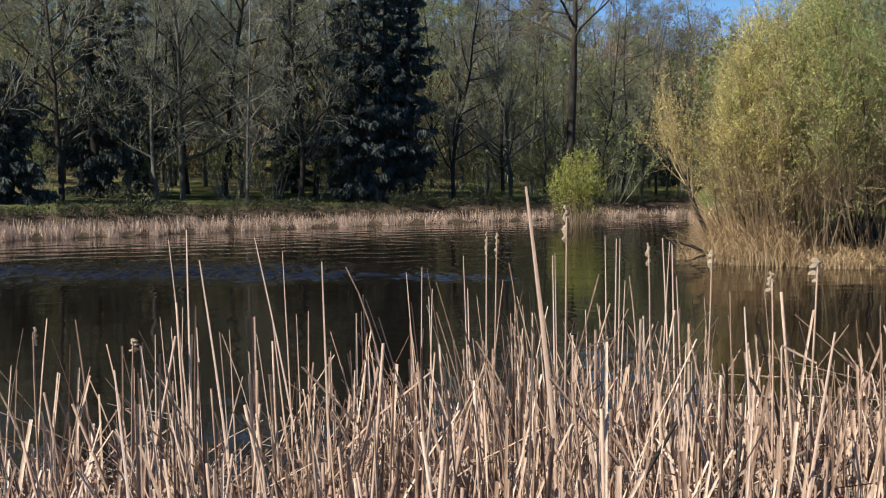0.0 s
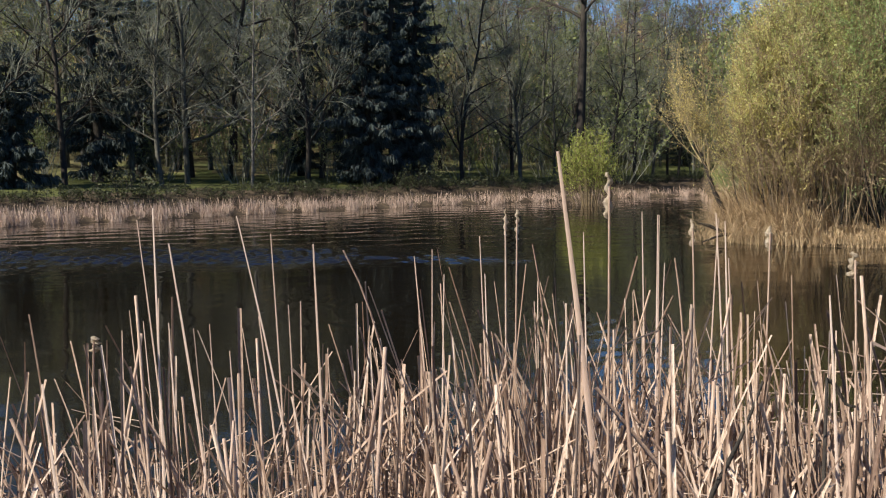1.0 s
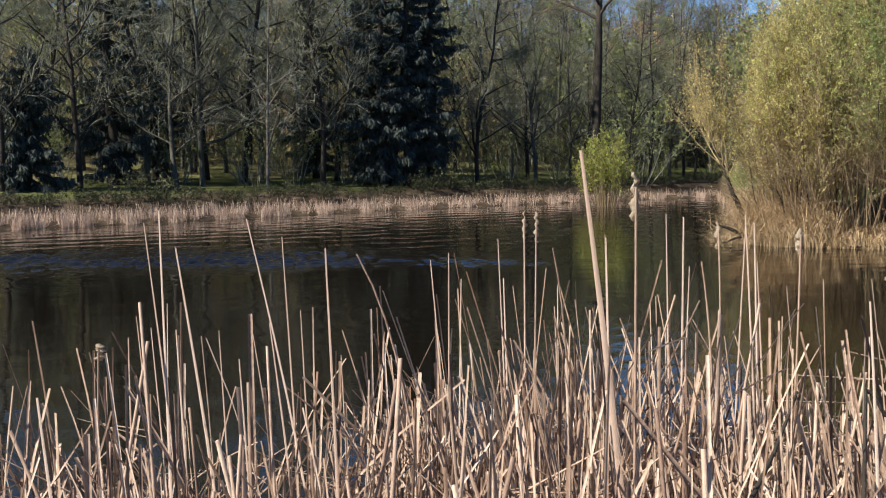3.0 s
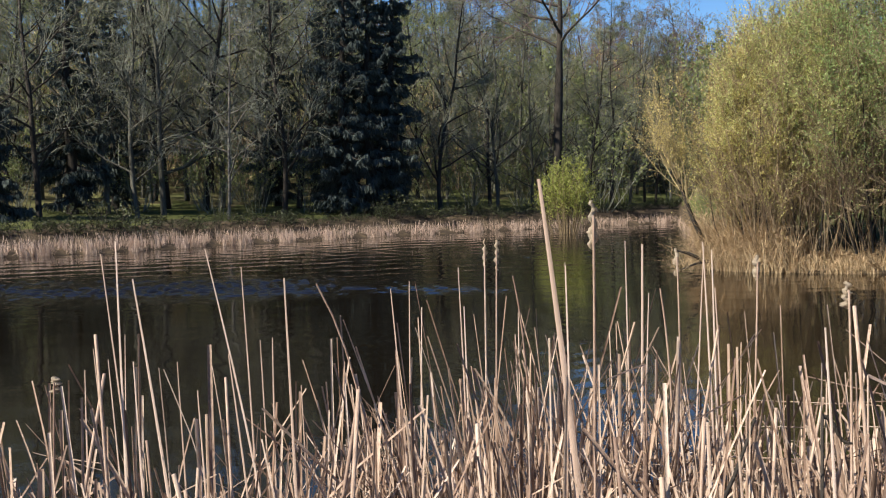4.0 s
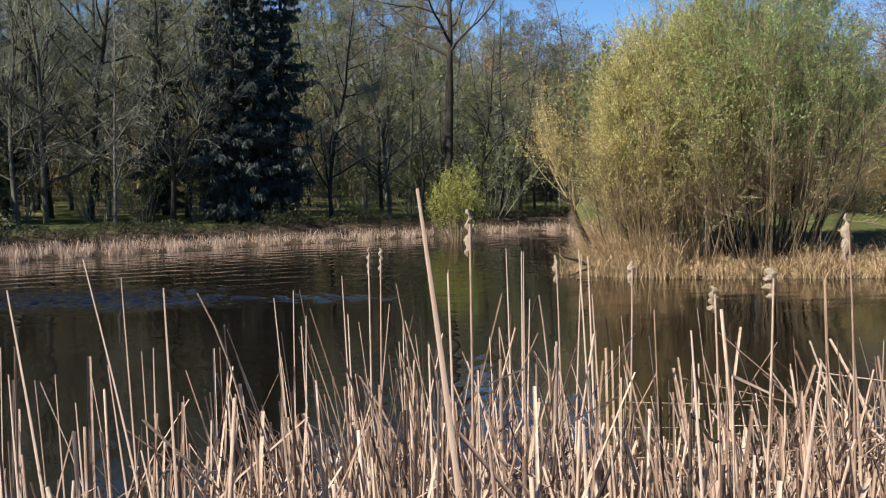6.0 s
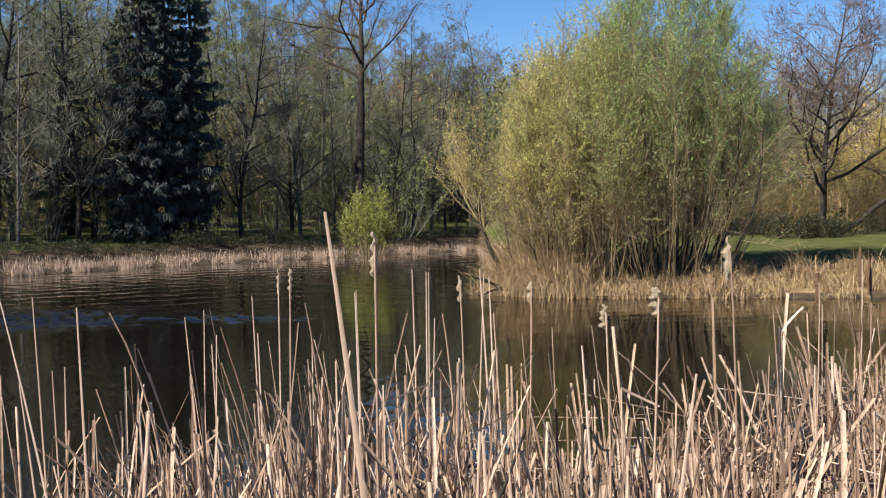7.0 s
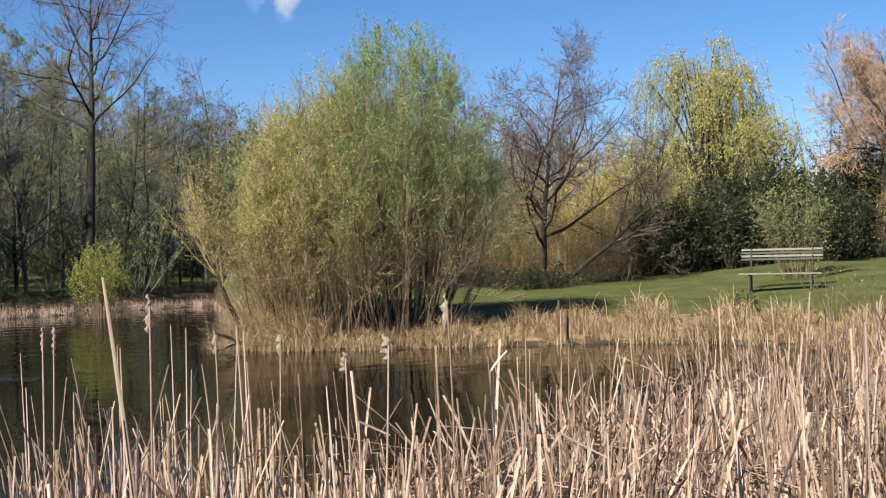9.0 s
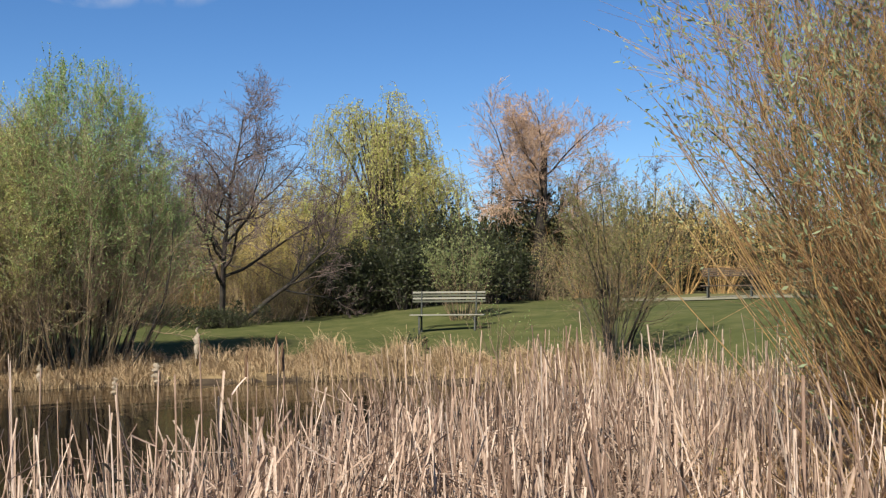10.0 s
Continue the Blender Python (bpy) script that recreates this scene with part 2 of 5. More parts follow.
# ---- mesh tools ----
class Quads:
    """Gathers four-cornered faces in arrays and turns them into one mesh."""

    def __init__(self):
        self.v, self.f, self.n = [], [], 0

    def add(self, verts, faces):
        self.v.append(np.asarray(verts, float).reshape(-1, 3))
        self.f.append(np.asarray(faces, int).reshape(-1, 4) + self.n)
        self.n += len(self.v[-1])

    def tube(self, pts, radii, sides=5, cap=False):
        pts = np.asarray(pts, float)
        k = len(pts)
        tan = np.gradient(pts, axis=0)
        tan /= np.linalg.norm(tan, axis=1)[:, None] + 1e-9
        ref = np.array([1.0, 0, 0]) if abs(tan[0, 0]) < 0.8 else np.array([0, 1.0, 0])
        a = np.cross(tan, ref)
        a /= np.linalg.norm(a, axis=1)[:, None] + 1e-9
        b = np.cross(tan, a)
        ang = np.arange(sides) * 2 * np.pi / sides
        ring = pts[:, None] + np.asarray(radii)[:, None, None] * (a[:, None] * np.cos(ang)[None, :, None] + b[:, None] * np.sin(ang)[None, :, None])
        i = np.arange(k - 1)[:, None] * sides
        j = np.arange(sides)[None]
        jn = (j + 1) % sides
        self.add(ring, np.stack([i + j, i + jn, i + sides + jn, i + sides + j], -1))
        if cap:
            top = (k - 1) * sides
            for s in range(1, sides - 1, 2):
                self.f.append(np.array([[top, top + s, top + min(s + 1, sides - 1), top + min(s + 2, sides - 1)]]) + self.n - k * sides)

    def rods(self, start, way, length, r0, r1, sag=0.0, segs=2):
        """Many thin three-sided rods at once."""
        n = len(start)
        t = np.linspace(0, 1, segs + 1)
        c = start[:, None] + way[:, None] * (length[:, None] * t)[..., None]
        c[:, :, 2] -= sag * length[:, None] * t ** 2
        ref = np.where(np.abs(way[:, :1]) < 0.8, np.array([[1.0, 0, 0]]), np.array([[0, 1.0, 0]]))
        a = np.cross(way, ref)
        a /= np.linalg.norm(a, axis=1)[:, None] + 1e-9
        b = np.cross(way, a)
        rad = r0[:, None] * (1 - t) + r1[:, None] * t
        ang = np.arange(3) * 2 * np.pi / 3
        v = c[:, :, None] + rad[..., None, None] * (a[:, None, None] * np.cos(ang)[:, None] + b[:, None, None] * np.sin(ang)[:, None])
        base = (np.arange(n) * (segs + 1) * 3)[:, None, None]
        i = (np.arange(segs) * 3)[None, :, None]
        j = np.arange(3)[None, None]
        jn = (j + 1) % 3
        self.add(v, np.stack([base + i + j, base + i + jn, base + i + 3 + jn, base + i + 3 + j], -1))
        return c

    def leaves(self, at, way, length, width, r):
        """Many pointed leaves, each one kite-shaped face."""
        n = len(at)
        side = np.cross(way, r.normal(size=(n, 3)) + LIGHTWARD)  # leaves turn their faces to the light
        side /= np.linalg.norm(side, axis=1)[:, None] + 1e-9
        mid = at + way * (length * 0.45)[:, None]
        v = np.stack([at, mid + side * (width / 2)[:, None], at + way * length[:, None], mid - side * (width / 2)[:, None]], 1)
        self.add(v, np.arange(n)[:, None] * 4 + np.arange(4))

    def blades(self, centre, width, side, fold=0.35):
        """Many folded strips: centre lines (n, k, 3), widths (n, k), the way across (n, 3)."""
        n, k, _ = centre.shape
        along = centre[:, -1] - centre[:, 0]
        out = np.cross(side, along)
        out /= np.linalg.norm(out, axis=1)[:, None] + 1e-9
        s = side[:, None] * (width / 2)[..., None]
        o = out[:, None] * (width * fold)[..., None]
        v = np.stack([centre - s, centre + o, centre + s], 2)
        base = (np.arange(n) * k * 3)[:, None, None]
        i = (np.arange(k - 1) * 3)[None, :, None]
        j = np.arange(2)[None, None]
        self.add(v, np.stack([base + i + j, base + i + j + 1, base + i + j + 4, base + i + j + 3], -1))

    def mesh(self, name, *mats, smooth=True):
        v, f = np.concatenate(self.v), np.concatenate(self.f)
        me = bpy.data.meshes.new(name)
        me.vertices.add(len(v))
        me.vertices.foreach_set("co", v.astype(np.float32).ravel())
        me.loops.add(f.size)
        me.loops.foreach_set("vertex_index", f.astype(np.int32).ravel())
        me.polygons.add(len(f))
        me.polygons.foreach_set("loop_start", (np.arange(len(f)) * 4).astype(np.int32))
        me.polygons.foreach_set("use_smooth", np.full(len(f), smooth))
        me.update(calc_edges=True)
        me.validate()
        for m in mats:
            me.materials.append(m)
        return me


def part(name, quads, material, parent=None, label="", smooth=True):
    ob = new(name, quads.mesh(name, material, smooth=smooth))
    if parent:
        ob.parent = parent
    return tagged(ob, label)


def box(quads, lo, hi, bevel=0.0):
    """A block with chamfered long edges, along x."""
    (x0, y0, z0), (x1, y1, z1) = lo, hi
    b = bevel or 0.15 * min(y1 - y0, z1 - z0)
    ring = [(y0 + b, z0), (y1 - b, z0), (y1, z0 + b), (y1, z1 - b), (y1 - b, z1), (y0 + b, z1), (y0, z1 - b), (y0, z0 + b)]
    v = [(x, y, z) for x in (x0, x1) for y, z in ring]
    f = [(i, (i + 1) % 8, 8 + (i + 1) % 8, 8 + i) for i in range(8)]
    f += [(0, 7, 2, 1), (7, 6, 3, 2), (6, 5, 4, 3), (8, 9, 10, 15), (15, 10, 11, 14), (14, 11, 12, 13)]
    quads.add(v, f)


def unit(v):
    return v / (np.linalg.norm(v, axis=-1, keepdims=True) + 1e-9)


def polar(az, r):
    return math.sin(radians(az)) * r, math.cos(radians(az)) * r


# ---- lie of the land ----
SHORE_AZ = [-180, -95, -75, -50, -30, -23, -15, -6, 3, 10, 11.8, 12.8, 15, 18, 30, 36, 45, 55, 65, 80, 95, 180]
SHORE_R = [1.0, 1.0, 6.0, 24, 31.8, 34.2, 36.2, 40.3, 45.4, 50.5, 52, 24.6, 23.8, 23.2, 23.6, 23.6, 21, 15, 9, 4, 1.0, 1.0]


def far_shore(az):
    return np.interp(az, SHORE_AZ, SHORE_R)


def smooth(x):
    x = np.clip(x, 0, 1)
    return x * x * (3 - 2 * x)


def ground_z(x, y):
    x, y = np.asarray(x, float), np.asarray(y, float)
    r, az = np.hypot(x, y), np.degrees(np.arctan2(x, y))
    out = r - far_shore(az)
    inn = np.interp(np.abs(az), [0, 60, 95, 180], [1.7, 1.7, 3.0, 3.0]) - r
    wood = smooth((13.5 - az) / 3.0) * smooth((az + 100) / 20)
    near = 0.16 + 0.04 * np.sin(x * 2.1) * np.cos(y * 1.7)
    forest = 0.10 + 0.55 * smooth(out / 2.5) + 0.4 * smooth((out - 3) / 9) + 12.5 * smooth((out - 12) / 75)
    lawn = 0.08 + 0.36 * smooth(out / 1.6) + 0.5 * smooth((out - 1) / 13) + 0.25 * smooth((out - 12) / 20) + np.interp(az, [10, 22, 34, 40, 70], [12, 7, 5, 4, 4]) * smooth((out - 22) / 90)
    lawn = lawn + 0.5 * smooth((az - 31) / 10) * smooth((out - 1) / 14)
    bump = 0.03 * np.sin(x * 0.9 + 1) * np.sin(y * 0.8) * smooth(out / 3)
    land = wood * forest + (1 - wood) * lawn + bump
    bed = -0.5 * smooth(np.minimum(-out, -inn) / 2.0) - 0.02
    z = np.where(out > 0, land, np.where(inn > 0, np.minimum(near, 0.02 + inn * 0.4), bed))
    return np.where((out > 0) & (r < 3), near, z)


def gz(x, y):
    return float(ground_z(x, y))


def build_ground():
    az = np.concatenate([np.arange(-180, -40, 4.0), np.arange(-40, 11, 0.75), np.arange(11, 14, 0.2), np.arange(14, 70, 0.75), np.arange(70, 180, 4.0)])
    rr = np.concatenate([np.arange(0.4, 6, 0.35), np.arange(6, 20, 1.0), np.arange(20, 62, 0.4), 62 * 1.12 ** np.arange(0, 26)])
    A, R = np.meshgrid(az, rr, indexing="ij")
    X, Y = np.sin(np.radians(A)) * R, np.cos(np.radians(A)) * R
    Z = ground_z(X, Y)
    na, nr = A.shape
    i, j = np.meshgrid(np.arange(na), np.arange(nr - 1), indexing="ij")
    inx = (i + 1) % na
    q = Quads()
    q.add(np.stack([X, Y, Z], -1), np.stack([i * nr + j, i * nr + j + 1, inx * nr + j + 1, inx * nr + j], -1))
    me = q.mesh("ground", MUD, LAWN, FLOOR, THATCH)
    out = (R - far_shore(A))[:, :-1]
    noise_edge = 1.2 * np.sin(A[:, :-1] * 1.3) + 0.7 * np.sin(A[:, :-1] * 3.1 + R[:, :-1])
    slot = np.where((out < 0.7 + 0.15 * noise_edge) | (R[:, :-1] < 3.2 + 0.3 * noise_edge), 0, 1)
    slot = np.where((A[:, :-1] < 12.6) & (A[:, :-1] > -78) & (out > 0), np.where(out < 5 + noise_edge, 0, np.where(out < 16 + 2 * noise_edge, 1, 2)), slot)
    slot = np.where((A[:, :-1] >= 12.6) & (out > 24), 2, slot)
    slot = np.where((A[:, :-1] >= 12.6) & (A[:, :-1] < 75) & (out > 0.0) & (out < 1.9 + 0.45 * noise_edge) & (R[:, :-1] > 6), 3, slot)
    me.polygons.foreach_set("material_index", slot.astype(np.int32).ravel())
    ob = tagged(new("ground", me), "grassy park ground sloping up from muddy pond banks", "ground", kind="structure")
    centre = Quads()
    ring = [(0, 0, gz(0.3, 0))] + [(math.sin(radians(a)) * 0.42, math.cos(radians(a)) * 0.42, gz(0.3, 0)) for a in range(0, 360, 30)]
    centre.add(ring, [(0, 1 + (2 * k) % 12, 1 + (2 * k + 1) % 12, 1 + (2 * k + 2) % 12) for k in range(6)])
    tagged(part("trodden_ground", centre, MUD), "trodden muddy ground at the water's edge", "ground", kind="structure")
    return ob


build_ground()


def build_water():
    """One sheet with real low waves: nearly calm, ruffled in a few gusts, with rings where something stirred it."""
    az = np.concatenate([np.arange(-180, -40, 5.0), np.arange(-40, -24, 0.5), np.arange(-24, 8, 0.12), np.arange(8, 62, 0.25), np.arange(62, 180, 5.0)])
    rr = np.concatenate([[0.0, 1.0, 2.0, 3.0], np.arange(3.5, 14, 0.1), np.arange(14, 17, 0.12), np.arange(17, 26, 0.055), np.arange(26, 34, 0.1), np.arange(34, 54, 0.18), [55.0, 58.0, 62.0]])
    A, R = np.meshgrid(np.radians(az), rr, indexing="ij")
    X, Y = np.sin(A) * R, np.cos(A) * R
    r = np.random.default_rng(5)
    calm = smooth(0.5 + 0.5 * np.sin(X * 0.21 + 1.0 + np.sin(Y * 0.13)) * np.sin(Y * 0.33 + 0.6 * np.sin(X * 0.17)))
    steep = 0 * X
    # gusts: place, half-widths, steepness
    for px, py, wx, wy, k in ((-6.2, 21.4, 6.8, 3.2, 0.4), (-1.0, 20.0, 3.5, 1.4, 0.12), (2.0, 28.6, 2.4, 0.9, 0.22), (1.2, 10.5, 1.6, 1.6, 0.03)):
        gust = smooth(1.15 - np.hypot((X - px) / wx, (Y - py) / wy))
        steep = steep + k * gust * (0.6 + 0.4 * smooth(0.5 + 0.9 * np.sin(Y * 2.3 + 1.4 * np.sin(X * 0.8)) * np.sin(X * 0.55 + Y * 0.4)))
    Z = 0 * X
    # long low swell everywhere, short chop in the gusts
    for count, shortest, longest, wander, height in ((7, 0.6, 1.5, 0.5, 0.0035 + 0.004 * calm + 0.018 * smooth((R - 17) / 14)), (11, 0.24, 0.42, 0.9, steep)):
        sheet = 0 * X
        for k in range(count):
            turn, wave = r.normal(0, wander), 2 * np.pi / r.uniform(shortest, longest)
            sheet += np.sin(wave * (X * math.sin(turn) + Y * math.cos(turn)) + r.uniform(0, 6.28) + 0.6 * np.sin(0.7 * X + k)) / (wave * math.sqrt(count / 2))
        Z += sheet * height
    for px, py, reach in ((0.0, 13.6, 5.0), (-6.0, 17.8, 3.0)):
        d = np.hypot(X - px, Y - py)
        Z += 0.0022 * np.sin(d * 2 * np.pi / 0.36) * smooth(1 - d / reach) * smooth(d / 0.6)
    n = len(rr)
    i, j = np.meshgrid(np.arange(len(az)), np.arange(n - 1), indexing="ij")
    k = (i + 1) % len(az)
    q = Quads()
    q.add(np.stack([X, Y, Z], -1), np.stack([i * n + j, i * n + j + 1, k * n + j + 1, k * n + j], -1))
    tagged(part("water", q, WATER), "dark still pond water with faint ripples", "water", kind="structure")


build_water()


# ---- trees ----
def grow(r, wood, tips, p, d, length, rad, level, spec):
    """One branch and all that grows from it; ends are gathered in tips."""
    segs = spec["segs"][level]
    pts, rads = [p.copy()], [rad]
    end = spec["taper"][level]
    for i in range(segs):
        d = d + r.normal(0, spec["wiggle"][level], 3) + np.array([0, 0, spec["up"][level]])
        d = d / np.linalg.norm(d)
        p = p + d * length / segs
        pts.append(p.copy())
        rads.append(rad * (1 - (1 - end) * (i + 1) / segs))
    if level == 1 and len(wood) == 3:
        wood[2].append(Quads())
        wood[2][-1].tube(pts, rads, spec["sides"][level])
    else:
        wood[min(level // 2, 1, len(wood) - 1)].tube(pts, rads, spec["sides"][level])
    pts = np.array(pts)
    last = level + 1 >= len(spec["n"])
    for c in range(spec["n"][level]):
        f = spec["start"][level] + (1 - spec["start"][level]) * (c + r.random()) / spec["n"][level]
        k = min(int(f * segs), segs - 1)
        q = pts[k] + (pts[k + 1] - pts[k]) * (f * segs - k)
        t = unit(pts[k + 1] - pts[k])
        ph = r.random() * 2 * np.pi
        ref = np.array([1.0, 0, 0]) if abs(t[0]) < 0.8 else np.array([0, 1.0, 0])
        a = unit(np.cross(t, ref))
        b = np.cross(t, a)
        ang = radians(spec["angle"][level] * r.uniform(0.7, 1.25))
        cd = t * math.cos(ang) + (a * math.cos(ph) + b * math.sin(ph)) * math.sin(ang)
        cl = length * spec["ratio"][level] * r.uniform(0.65, 1.2) * (1.25 - 0.85 * f if level == 0 else 1.15 - 0.5 * f)
        cr = max(min(rad * (1 - (1 - end) * f) * 0.6, cl * spec.get("slim", 0.022)), 0.004)
        if last:
            tips.append((q, cd, cl, cr))
        else:
            grow(r, wood, tips, q, cd, cl, cr, level + 1, spec)


ALDER = dict(segs=[9, 5, 3], n=[26, 7, 6], start=[0.1, 0.15, 0.1], angle=[56, 44, 42], ratio=[0.27, 0.42, 0.5], up=[0.02, 0.05, 0.04], wiggle=[0.055, 0.13, 0.15], slim=0.016, taper=[0.08, 0.25, 0.3], sides=[7, 4, 3])
SPREAD = dict(segs=[6, 7, 4], n=[11, 11, 9], start=[0.38, 0.2, 0.1], angle=[48, 45, 42], ratio=[0.72, 0.40, 0.42], up=[0.0, 0.06, 0.05], wiggle=[0.07, 0.16, 0.16], taper=[0.3, 0.15, 0.3], sides=[8, 5, 3])


def tree(name, label, x, y, height, rad, spec, r, bark, twig, lean=(0, 0), leaf_mat=None, leaf_n=0, leaf_len=0.06, droop=0.0, group="", twig_r=0.006, shoots=3, limbs=False):
    root = tagged(new(name), label, "tree", group)
    root.location = (x, y, gz(x, y) - 0.05)
    wood, fine, tips = Quads(), Quads(), []
    boughs = []
    grow(r, (wood, fine, boughs) if limbs else (wood, fine), tips, np.zeros(3), unit(np.array([lean[0], lean[1], 1.0])), height, rad, 0, spec)
    part("trunk", wood, bark, root)
    for q in boughs:
        part("limb", q, bark, root)
    s, w = np.array([t[0] for t in tips]), np.array([t[1] for t in tips])
    l, q = np.array([t[2] for t in tips]), np.array([t[3] for t in tips])
    fine.rods(s, unit(w), l, np.maximum(q * 0.7, twig_r), np.full(len(l), twig_r * 0.6), sag=droop, segs=1)
    # a last order of fine shoots
    for k in range(shoots):
        f = r.uniform(0.2, 1.0, len(s))
        s2 = s + unit(w) * (l * f)[:, None]
        w2 = unit(unit(w) + r.normal(0, 0.45, w.shape) + [0, 0, 0.15])
        fine.leaves(s2, w2, l * r.uniform(0.4, 0.7, len(l)), np.full(len(l), twig_r * 2.2), r)
    tagged(part("crown", fine, twig, root), kind="stuff")
    if leaf_mat:
        crown = Quads()
        m = r.integers(0, len(s), leaf_n)
        at = s[m] + unit(w[m]) * (l[m] * r.uniform(0.1, 1.1, leaf_n))[:, None] + r.normal(0, 0.08, (leaf_n, 3))
        crown.leaves(at, unit(r.normal(size=(leaf_n, 3)) + [0, 0, -0.3]), r.uniform(0.6, 1.3, leaf_n) * leaf_len, r.uniform(0.4, 0.7, leaf_n) * leaf_len, r)
        tagged(part("foliage", crown, leaf_mat, root), kind="stuff")
    return root


def spruce(x, y, height, spread, r, label, group="spruces by the pond"):
    root = tagged(new("spruce_tree"), label, "tree", group)
    root.location = (x, y, gz(x, y) - 0.05)
    wood = Quads()
    z = np.linspace(0, height, 10)
    wood.tube(np.stack([0.08 * np.sin(z), 0.06 * np.cos(z * 0.7) - 0.06, z], -1), 0.02 * height * (1 - z / height) + 0.01, 7)
    crown = Quads()
    A, W, L, S = [], [], [], []
    level = 0.07 * height
    while level < height * 0.985:
        f = level / height
        reach = spread * ((1 - f) ** 0.5) * (0.55 + 0.45 * min(1, f / 0.15)) * (0.85 + 0.3 * math.sin(level * 1.9 + spread * 5)) + 0.12
        for b in range(int(r.integers(5, 9))):
            if r.random() < 0.12:
                continue
            ph, ln = r.uniform(0, 2 * np.pi), reach * r.uniform(0.4, 1.3)
            t = np.linspace(0, 1, 6)
            drop = ln * (0.25 - 0.5 * f) * t + 0.18 * ln * np.sin(t * 2.6)
            pts = np.stack([np.cos(ph) * ln * t, np.sin(ph) * ln * t, level - drop], -1)
            wood.tube(pts, 0.035 * (1 - t) * (1 - 0.6 * f) + 0.006, 3)
            n = int(38 + 92 * ln)
            u = r.uniform(0.15, 1.0, n) ** 0.8
            k = np.minimum((u * 5).astype(int), 4)
            at = pts[k] + (pts[k + 1] - pts[k]) * (u * 5 - k)[:, None]
            side = np.stack([-np.sin(ph) * np.ones(n), np.cos(ph) * np.ones(n), np.zeros(n)], -1) * r.choice([-1, 1], n)[:, None]
            way = unit(side * r.uniform(0.0, 0.9, (n, 1)) + np.array([np.cos(ph), np.sin(ph), 0]) * r.uniform(0.1, 0.8, (n, 1)) + np.array([0, 0, -1.0]) * r.uniform(0.5, 1.9, (n, 1)))
            A.append(at)
            W.append(way)
            L.append(r.uniform(0.12, 0.42, n) * (1 - 0.45 * f))
        level += height * r.uniform(0.014, 0.03)
    A, W, L = np.concatenate(A), np.concatenate(W), np.concatenate(L)
    crown.leaves(A, W, L * 1.1, L * 0.08 + 0.022, r)
    part("trunk", wood, BARK_DARK, root)
    tagged(part("foliage", crown, NEEDLES, root), kind="stuff")
    return root


